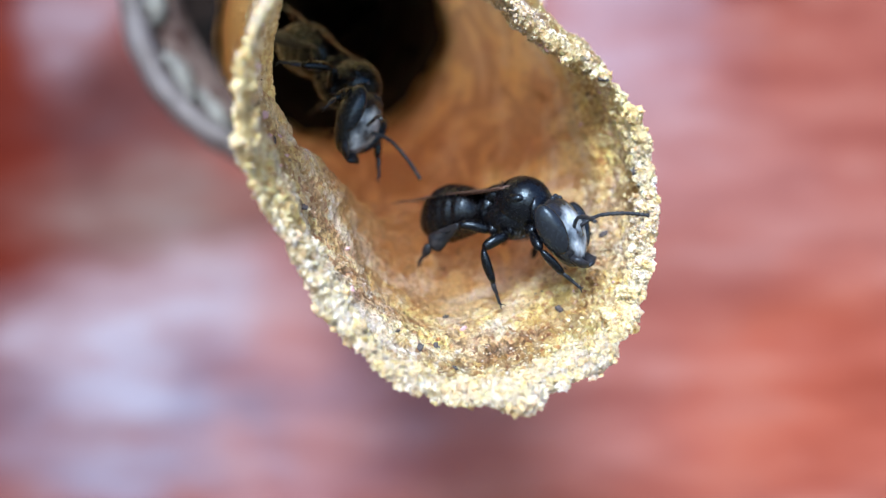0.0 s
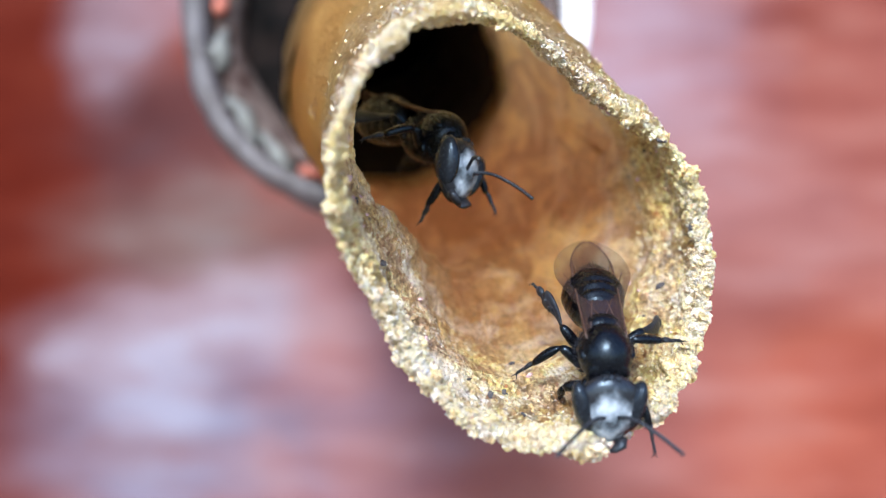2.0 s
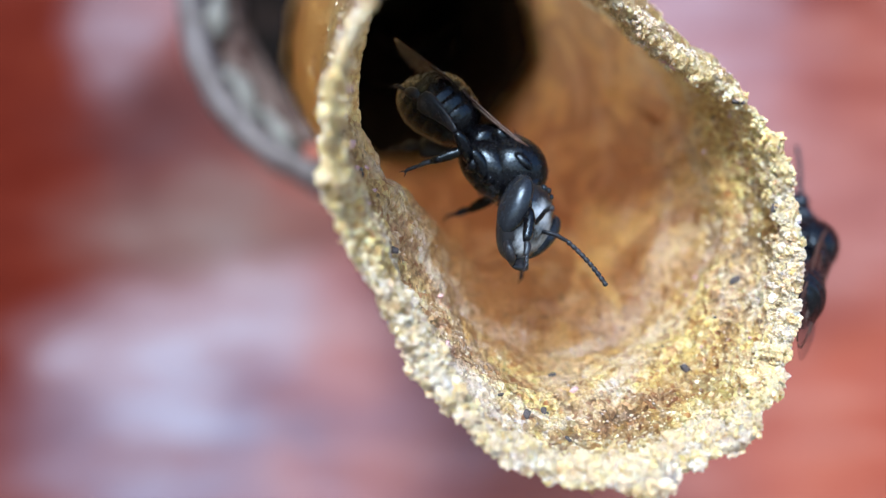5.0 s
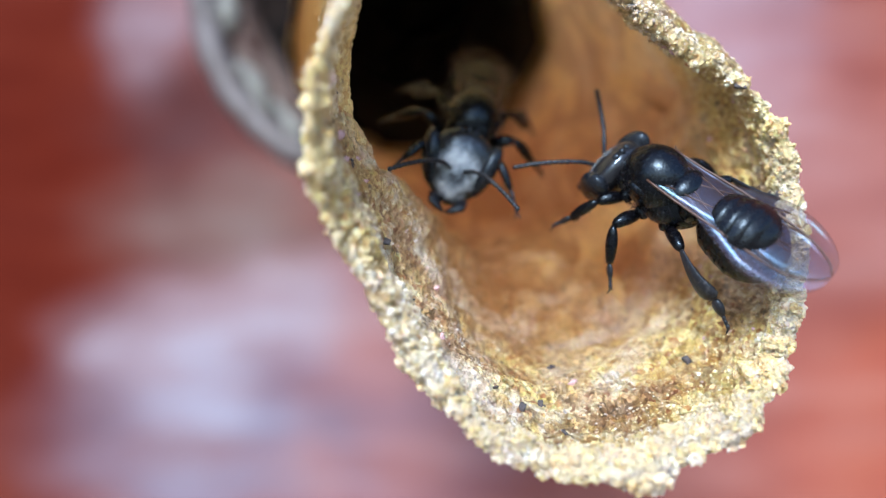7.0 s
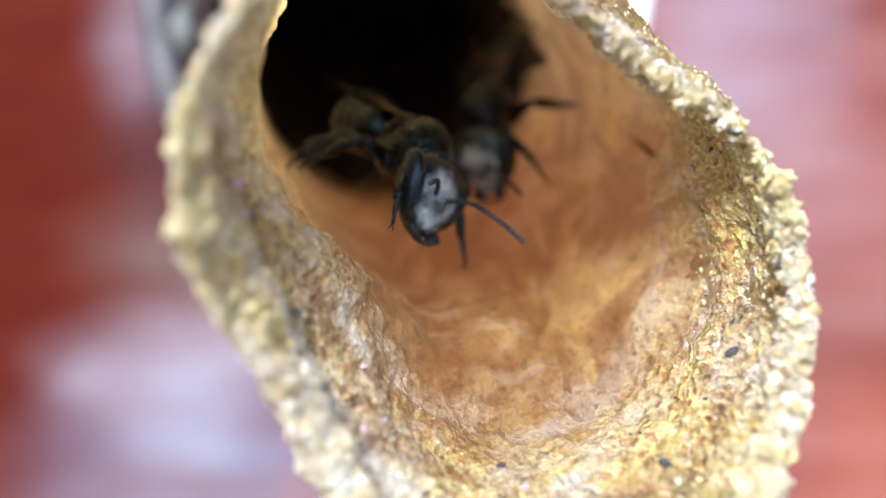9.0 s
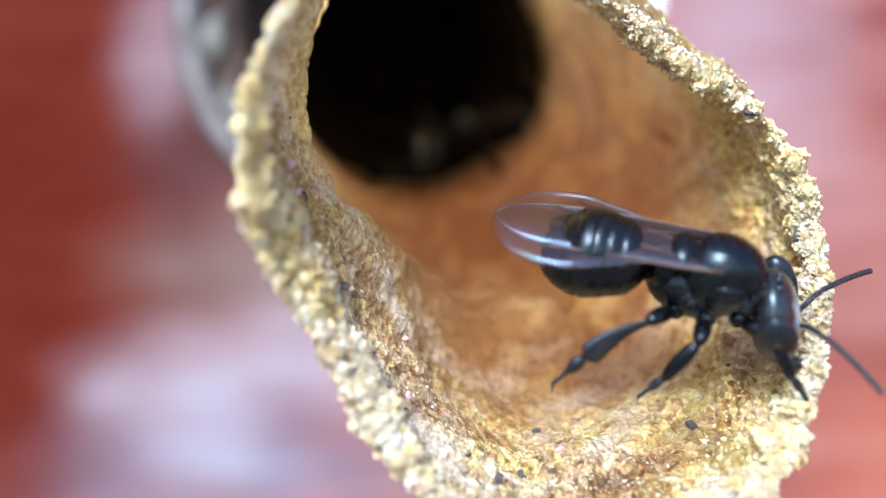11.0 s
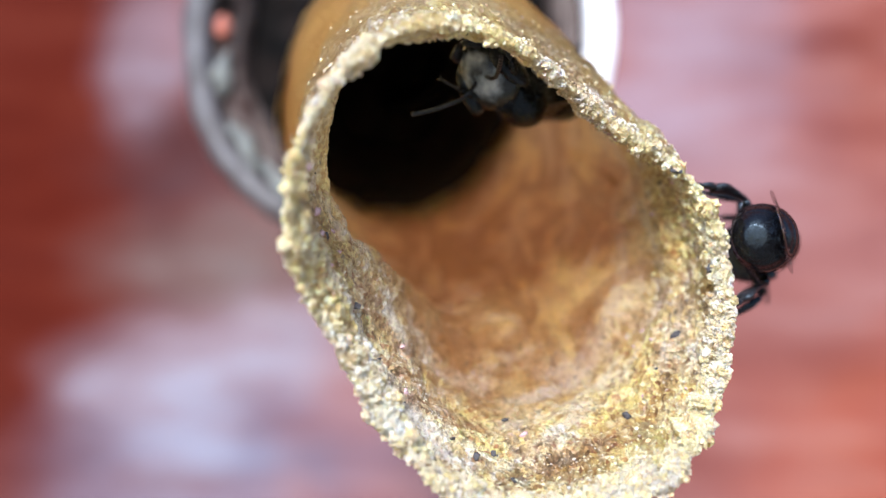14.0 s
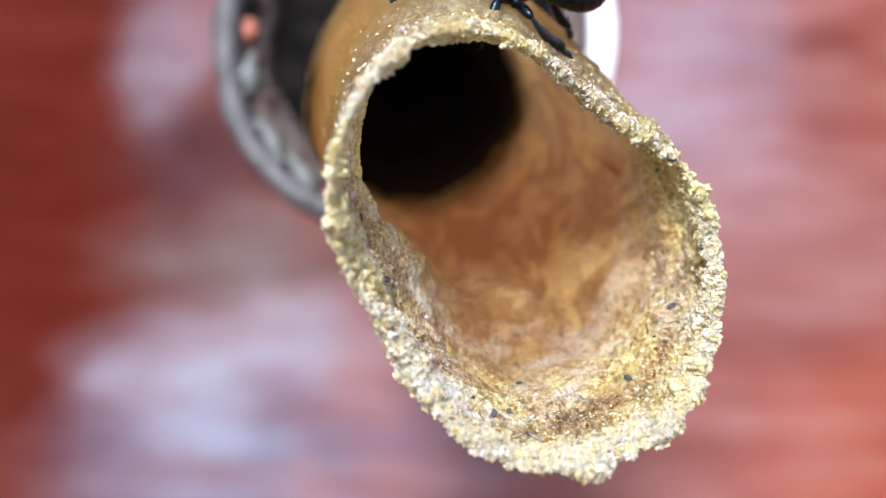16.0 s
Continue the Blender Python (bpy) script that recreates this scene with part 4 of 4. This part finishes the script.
def build_bee(name_label):
    bee = tagged(new("stingless_bee"), name_label, "bee", "stingless bees at the tube")
    bee.empty_display_size = 1 * MM
    bee.scale = (1.06, 1.06, 1.06)
    rnd = np.random.default_rng(3)
    th = [ellipsoid((0, 0.06, 0.10), (0.71, 0.82, 0.76), 18, 28), ellipsoid((0, 0.86, -0.36), (0.24, 0.34, 0.24), 8, 14), ellipsoid((0, -0.66, 0.40), (0.50, 0.36, 0.28), 10, 18), ellipsoid((0, -0.30, -0.26), (0.68, 0.92, 0.60), 12, 20), ellipsoid((0, -0.92, 0.02), (0.46, 0.36, 0.50), 10, 18), ellipsoid((0, 0.66, -0.06), (0.58, 0.24, 0.52), 10, 20), ellipsoid((0.58, 0.16, 0.26), (0.16, 0.30, 0.15), 8, 12), ellipsoid((-0.58, 0.16, 0.26), (0.16, 0.30, 0.15), 8, 12)]
    part("thorax", mesh_from("thorax", *joined(th)), SHELL, bee, "glossy black domed thorax")
    fur = []
    for _ in range(1400):
        v = rnd.normal(0, 1, 3)
        v /= np.linalg.norm(v)
        if v[1] > 0.55 or v[1] < -0.35 or abs(v[0]) > 0.75 or v[2] < -0.2:
            fur.append((np.array([0, 0.0, 0]) + v * np.array([0.75, 0.84, 0.80]), v))
    tagged(part("hair_fringe", mesh_from("hair_fringe", *bristles(fur, rnd, 1100, 0.15), False), HAIRY, bee, "short greyish hair fringe"), kind="stuff")
    part("abdomen", abdomen_mesh(), ABDOMEN, bee, "smooth brown-black segmented abdomen")
    head = part("head", mesh_from("head", *ellipsoid((0, 0, 0), (0.90, 0.46, 0.96), 20, 32, head_shape)), FACE, bee, "dark head with silvery grey face", at=pose(0, 1.26 * MM, -0.66 * MM, 20, 0, 0))
    for s in (-1, 1):
        part("eye", mesh_from("eye", *ellipsoid((0, 0, 0), (0.26, 0.38, 0.72), 14, 20)), EYE, head, "large glossy black compound eye", at=pose(s * 0.66 * MM, 0.03 * MM, 0.08 * MM, 0, s * 14, 0))
        part("antenna", antenna_mesh(s), HAIRY, head, "thin dark segmented antenna", at=pose(s * 0.17 * MM, 0.40 * MM, -0.02 * MM))
        jaw = tube_between([(s * 0.34, 0.14, -0.74), (s * 0.30, 0.26, -0.90), (s * 0.15, 0.30, -1.02), (s * 0.02, 0.28, -1.08)], [0.16, 0.19, 0.13, 0.05], 9, 0.6)
        part("mandible", mesh_from("mandible", *jaw), HAIRY, head, "dark blunt mandible")
    for x, z in ((0, 0.93), (-0.18, 0.88), (0.18, 0.88)):
        part("ocellus", mesh_from("ocellus", *ellipsoid((x, 0.12, z), (0.085, 0.085, 0.085), 6, 10)), EYE, head)
    legs, wings = [], []
    for s in (-1, 1):
        for kind in ("front", "middle", "hind"):
            (m0, m1, m2, m3), o = leg_meshes(kind, s)
            leg = part("leg", m0, SHELL, bee, at=pose(*(o * MM)))
            part("tibia", m1, SHELL if kind != "hind" else HAIRY, leg, "broad fringed hind shin" if kind == "hind" else "")
            part("tarsus", m2, HAIRY, leg)
            tagged(part("bristle_fringe", m3, HAIRY, leg), kind="stuff")
            legs.append((leg, o, s, kind))
        for kind, L, W, at in (("wing", 4.15, 1.62, (0.52, 0.02, 0.60)), ("hind_wing", 3.0, 1.0, (0.52, -0.12, 0.55))):
            mem, veins = wing_meshes(L, W, s)
            wing = part(kind, mem, WING, bee, "smoky brown translucent wing", at=pose(s * at[0] * MM, at[1] * MM, at[2] * MM, 4, 0, s * (1 if kind == "wing" else -2)))
            part("venation", veins, VEIN, wing)
            wings.append((wing, at, s, kind))
    return bee, head, legs, wings


walker, _, walker_legs, walker_wings = build_bee("black stingless bee walking over the tube's rim")
guard, guard_head, guard_legs, guard_wings = build_bee("black stingless bee emerging from the tube")


# ---- what moves ----
WALKER_ROWS = [   # t, x, y, z (mm), turn about x, y, z (degrees)
    (0, 2.22, 27.38, 1.19, 0.7, 4.5, -126.0),
    (0.5, 2.39, 26.54, 0.69, -7.8, 6.2, -128.9),
    (1, 3.41, 25.72, -0.47, -31.2, 4.5, -140.3),
    (1.5, 4.24, 25.69, -0.60, -30.1, 9.1, -134.1),
    (2, 2.52, 25.02, -1.34, -41.0, 0.9, -178.6),
    (2.5, 4.03, 23.85, -3.52, -69.0, 11.9, -158.6),
    (3, 5.39, 24.20, -3.55, -67.4, 37.7, -119.9),
    (3.5, 6.48, 25.79, -1.78, 119.6, 66.8, 71.5),
    (4, 7.33, 26.99, -0.12, 96.0, -20.2, 64.6),
    (4.5, 5.95, 30.88, 0.55, 58.2, 7.4, 72.6),
    (5, 7.18, 30.60, 1.33, 85.6, 57.3, 58.9),
    (5.2, 7.35, 29.60, 0.95, 114.0, -16.8, 77.8),
    (6, 5.55, 25.77, 2.50, 68.6, -16.6, 58.2),
    (6.7, 3.63, 26.56, 2.48, 48.2, -45.0, 28.1),
    (7.3, 1.59, 28.69, 2.81, 43.6, -35.3, 33.2),
    (7.5, 0.88, 31.98, 4.65, 51.3, -46.6, 10.6),
    (8, -1.75, 37.40, 8.30, 15.0, -39.4, 30.8),
    (8.25, -1.30, 38.10, 8.50, -22.3, -56.9, 119.6),
    (8.5, -0.36, 36.83, 8.46, -49.0, 13.0, 171.9),
    (9, -0.81, 34.43, 6.48, -51.4, 4.3, 158.6),
    (9.5, -0.33, 32.26, 5.59, -71.3, 21.9, 158.8),
    (9.7, 1.01, 31.81, 5.89, -73.4, 29.3, 162.9),
    (10.2, 0.02, 33.83, 6.52, -11.4, -46.4, 104.9),
    (10.6, -1.26, 36.34, 7.14, 38.1, -11.5, 12.0),
    (11, -2.31, 37.86, 6.42, -15.0, -46.3, 112.4),
    (11.4, -2.74, 37.89, 5.93, -39.3, 0.5, -174.2),
    (11.8, -2.87, 36.93, 5.29, -39.0, -0.3, -175.8),
    (12, -3.35, 37.47, 6.00, -39.0, -0.4, -176.0),
    (12.5, -1.28, 40.18, 12.23, -71.2, 35.9, 151.1),
    (13, 0.39, 31.12, 7.81, -110.9, 38.6, 107.9),
    (13.5, 0.15, 30.67, 7.93, -127.6, 38.2, 95.2),
    (14, 0.46, 29.05, 7.11, -168.1, -20.9, -36.1),
    (14.5, -0.92, 28.45, 7.08, -179.3, -20.3, -34.6),
    (15, -2.12, 26.41, 6.20, -84.5, -33.5, -136.4),
    (15.2, -3.38, 24.68, 5.93, -70.4, -65.5, -178.8),
    (15.4, -3.97, 23.02, 5.43, -22.7, -72.6, 121.7),
    (15.5, -4.54, 22.25, 5.41, -57.3, -84.8, 171.3),
    (15.6, -4.50, 22.61, 5.59, -9.3, -67.4, 108.7),
    (15.7, -4.47, 22.61, 5.62, -9.4, -67.4, 108.7),
    (15.8, -1.40, 19.85, 4.95, -2.6, -67.9, 102.4),
    (15.9, 0.77, 17.24, 16.47, -2.2, -62.9, 102.0),
    (16, 3.74, 15.77, 33.01, -2.2, -63.0, 102.0),
]
GUARD_ROWS = [
    (0, -2.74, 29.26, 4.94, -41.5, -26.4, -110.3),
    (0.5, -2.45, 28.39, 3.90, -40.7, -20.9, -115.4),
    (1, -2.50, 28.27, 3.96, -38.6, -29.8, -116.7),
    (1.5, -2.49, 28.36, 4.51, -32.0, -30.0, -121.8),
    (2, -2.15, 28.52, 5.00, -21.5, -17.2, -123.7),
    (2.5, -2.37, 29.19, 5.23, -22.5, -16.4, -125.6),
    (3, -2.78, 29.07, 5.30, -31.1, -26.3, -123.8),
    (3.5, -2.84, 29.18, 6.22, -21.5, -19.1, -124.9),
    (4, -1.55, 28.25, 4.23, -39.3, -27.8, -102.6),
    (4.5, -1.31, 27.50, 3.09, -49.6, -11.9, -95.8),
    (5, -1.00, 27.27, 3.12, -44.4, -7.3, -91.0),
    (5.2, -0.93, 26.85, 2.91, -35.8, -5.0, -93.9),
    (6.2, -1.64, 28.51, 3.83, -40.8, 2.3, -129.1),
    (7.3, -2.36, 30.28, 4.37, -15.6, -26.4, 159.4),
    (7.5, -3.06, 31.06, 4.51, 24.1, -34.9, 131.9),
    (8, -3.57, 30.12, 5.77, -17.3, -17.3, -149.9),
    (8.5, -2.85, 31.75, 5.65, -17.5, -11.1, -122.7),
    (9, -2.24, 30.99, 4.83, -26.0, -20.1, -128.3),
    (9.5, -1.27, 29.67, 2.38, -52.2, -6.4, -90.0),
    (9.7, -0.80, 29.10, 1.59, -51.6, 8.9, -122.7),
    (10.4, 1.38, 25.82, 0.96, -30.8, 38.1, -121.2),
    (11.1, 3.92, 25.74, 1.39, -16.5, 44.4, -101.0),
    (11.8, 6.30, 25.21, 1.24, -22.3, 45.3, -100.3),
    (12, 6.56, 22.89, 0.79, -22.2, 34.2, -101.4),
    (12.2, 6.25, 26.00, 0.81, -23.9, 43.9, -101.6),
    (12.5, 6.25, 25.13, 1.75, -1.2, 32.0, -78.6),
    (13, 6.83, 25.40, 2.73, 5.9, 50.6, -68.6),
    (13.5, 7.75, 29.76, 2.52, -49.8, 54.3, -55.2),
    (14, 7.58, 30.05, 3.04, -7.0, 77.1, -21.3),
    (14.5, 8.11, 30.23, 4.12, -6.1, 77.1, -20.4),
    (15, 6.66, 31.43, 7.21, 57.6, 1.6, 56.0),
    (15.2, 5.74, 30.72, 7.87, 49.6, -6.0, 72.1),
    (15.4, 4.08, 29.31, 8.98, 55.6, -6.4, 67.8),
    (15.5, 3.97, 29.46, 8.80, 65.7, -6.5, 47.1),
    (15.6, 1.71, 29.31, 10.83, 24.0, -27.5, 77.4),
    (16, -0.64, 27.72, 10.51, 6.3, -44.0, 89.2),
]


WALKER_LEG_ROWS = [   # t, side, leg, turn about x, y, z (degrees)
    (0, -1, "front", 1, 15, 26),
    (4, -1, "front", 1, 19, 34),
    (0, 1, "front", -16, 58, -11),
    (0.5, 1, "front", -19, 4, -23),
    (1, 1, "front", -2, 15, -28),
    (1.5, 1, "front", -7, 9, -36),
    (2, 1, "front", -57, 1, -54),
    (2.5, 1, "front", -65, 15, -51),
    (2.5, -1, "hind", 1, 23, 17),
    (4, -1, "hind", 8, -20, 16),
    (7.5, -1, "hind", -11, -22, 7),
    (0, 1, "hind", -11, 19, -21),
    (0.5, 1, "hind", -5, 3, -13),
    (1, 1, "hind", 3, 16, -23),
    (1.5, 1, "hind", -3, 11, -9),
    (2, 1, "hind", -30, -6, -1),
    (2.5, 1, "hind", 8, -7, -13),
    (3, 1, "hind", 13, 24, -39),
    (7.5, 1, "hind", -29, -3, -13),
    (1, -1, "middle", 47, 57, 0),
    (1.5, -1, "middle", 34, 43, 16),
    (2, -1, "middle", 46, 48, 31),
    (2.5, -1, "middle", 48, 11, 44),
    (4, -1, "middle", 51, 13, 21),
    (0, 1, "middle", 27, 39, -35),
    (0.5, 1, "middle", 41, 34, -30),
    (1, 1, "middle", 35, 7, -34),
    (1.5, 1, "middle", 45, 17, -37),
    (2, 1, "middle", 41, -20, -20),
    (2.5, 1, "middle", 58, -7, -52),
    (3, 1, "middle", 12, 22, -64),
    (7.5, 1, "middle", -10, -32, 7),
]
GUARD_LEG_ROWS = [
    (15, -1, "front", -1, -41, -42),
    (15.5, -1, "front", -31, 7, 31),
    (16, -1, "front", -30, -36, -41),
    (0.5, 1, "front", -32, -3, -35),
    (1, 1, "front", -26, 17, -49),
    (1.5, 1, "front", -47, 15, -38),
    (2, 1, "front", -41, 45, 38),
    (2.5, 1, "front", -33, 43, 45),
    (4, 1, "front", -62, 49, 3),
    (4.5, 1, "front", -63, 21, -50),
    (15, -1, "hind", 27, 21, 59),
    (0.5, 1, "hind", -8, 5, -20),
    (4, 1, "hind", -7, -4, -36),
    (4.5, 1, "hind", -45, 33, -28),
    (5, 1, "hind", -48, 35, -38),
    (9, 1, "hind", 5, 22, -8),
    (9.5, 1, "hind", -27, 17, -32),
    (12, 1, "hind", 0, 20, -40),
    (12.5, 1, "hind", 9, 26, -53),
    (13, 1, "hind", 29, 51, -14),
    (15, 1, "hind", 61, -19, -31),
    (16, 1, "hind", 35, -6, -48),
    (12, -1, "middle", 36, 55, 48),
    (13, -1, "middle", 7, 40, 14),
    (15, -1, "middle", 1, -17, 79),
    (16, -1, "middle", 38, 22, -6),
    (3, 1, "middle", 31, 32, 34),
    (3.5, 1, "middle", 11, 42, 32),
    (4, 1, "middle", 2, 59, 19),
    (4.5, 1, "middle", 15, 3, -60),
    (5, 1, "middle", 14, 0, -69),
    (8.5, 1, "middle", 2, 21, 23),
    (12, 1, "middle", 20, 18, -60),
    (13, 1, "middle", 12, 13, -48),
]


def gait(legs, phase, pace, held, known):
    """Legs swing in two sets of three while the bee walks; pace: spans of (from, to) seconds at a walk; held: spans
    (from, to, raised, swept) with the legs raised towards the back and swept rearwards, in degrees; known: rows of a
    leg's turn at a time, kept to for a quarter of a second and joined where they follow each other closely."""
    for n, (leg, o, s, kind) in enumerate(legs):
        rows = []
        side = 0 if s < 0 else 1
        step = ({"front": 0, "middle": 1, "hind": 0}[kind] + side) % 2
        fixed = [(t, pose(0, 0, 0, a, b, c).to_quaternion()) for t, sd, kd, a, b, c in known if sd == s and kd == kind]
        last = None
        for i in range(161):
            t = i * 0.1
            moving = any(a <= t <= b for a, b in pace)
            swing = math.cos(math.pi * (t / 0.2 + step)) * (11 if moving else 2)
            lift = max(0, math.cos(math.pi * (t / 0.2 + step + 0.5 + phase))) * 5 - 2 if moving else 0
            for a, b, raised, swept in held:
                ease = min(1.0, max(0.0, 1 - max(a - t, t - b, 0) / 0.4))
                lift += raised * ease
                swing -= swept * ease * {"front": -0.4, "middle": 0.9, "hind": 0.5}[kind]
            q = pose(0, 0, 0, 0, -s * lift, s * swing).to_quaternion()
            before, after = [f for f in fixed if f[0] <= t + 1e-6], [f for f in fixed if f[0] > t + 1e-6]
            if before and after and after[0][0] - before[-1][0] < 0.6:
                k = (t - before[-1][0]) / (after[0][0] - before[-1][0])
                q = before[-1][1].slerp(after[0][1], k * k * (3 - 2 * k))
            elif fixed:
                near = min(fixed, key=lambda f: abs(f[0] - t))
                k = min(1.0, max(0.0, 1.25 - abs(near[0] - t) / 0.4))
                q = q.slerp(near[1], k * k * (3 - 2 * k))
            if i % 2 == 0 or fixed:
                rows.append((t, Matrix.Translation(o * MM) @ q.to_matrix().to_4x4()))
        walk(leg, rows)


def wing_rows(wings, spans):
    """Wings folded along the back, raised and spread in the given spans."""
    for wing, at, s, kind in wings:
        a = pose(s * at[0] * MM, at[1] * MM, at[2] * MM, 4, 0, s * (1 if kind == "wing" else -2))
        b = pose(s * at[0] * MM, at[1] * MM, at[2] * MM, -52, -s * 8, s * 74)
        rows = [(0.0, a)]
        for t0, t1, t2, t3 in spans:
            rows += [(t0, a), (t1, b), (t2, b), (t3, a)]
        walk(wing, rows + [(16.0, a)])


def motions():
    walk(focus_mark, [(t, pose(0.5 * MM, y * MM, 0)) for t, y in ((0.0, 26.2), (7.6, 26.2), (8.5, 28.5), (9.7, 28.5), (11.6, 26.2), (16.0, 26.2))])
    walk(walker, [(t, pose(x * MM, y * MM, z * MM, a, b, c)) for t, x, y, z, a, b, c in WALKER_ROWS])
    walk(guard, [(t, pose(x * MM, y * MM, z * MM, a, b, c)) for t, x, y, z, a, b, c in GUARD_ROWS])
    rest = guard_head.matrix_basis.copy()
    neck = Matrix.Translation((0, 0.80 * MM, -0.35 * MM))
    walk(guard_head, [(t, neck @ pose(0, 0, 0, a, 0, c) @ neck.inverted() @ rest) for t, a, c in ((0.0, 0, 0), (3.5, 0, 0), (4.0, 0, -30), (4.5, 0, -38), (5.2, 0, -38), (6.4, 0, 0), (9.0, 0, 0), (9.4, 0, -32), (9.7, 0, -32), (10.4, 0, 0), (12.5, 0, 0), (12.9, -78, 0), (13.1, -78, 0), (13.5, 0, 0), (16.0, 0, 0))])
    gait(walker_legs, 0, ((0, 4.6), (5.2, 8.2), (8.8, 9.7), (12.8, 15.9)), ((2.3, 3.2, 18, 0), (3.6, 4.1, 15, 0), (4.3, 4.8, 50, 60), (5.0, 5.4, 25, 60), (7.9, 9.8, 22, 20), (10.3, 12.6, 20, 20), (13.1, 14.8, 30, 60)), WALKER_LEG_ROWS)
    gait(guard_legs, 1, ((0, 1.4), (3.6, 4.8), (7.5, 9.8), (10.2, 12.2), (12.8, 13.6), (14.4, 16)), ((0, 3.6, 16, 0), (7.0, 8.4, 20, 0), (13.3, 13.7, -15, 0), (15.6, 16.0, -25, 0)), GUARD_LEG_ROWS)
    wing_rows(guard_wings, ((11.2, 11.6, 12.15, 12.4),))
    wing_rows(walker_wings, ((15.0, 15.15, 15.75, 15.8),))


motions()
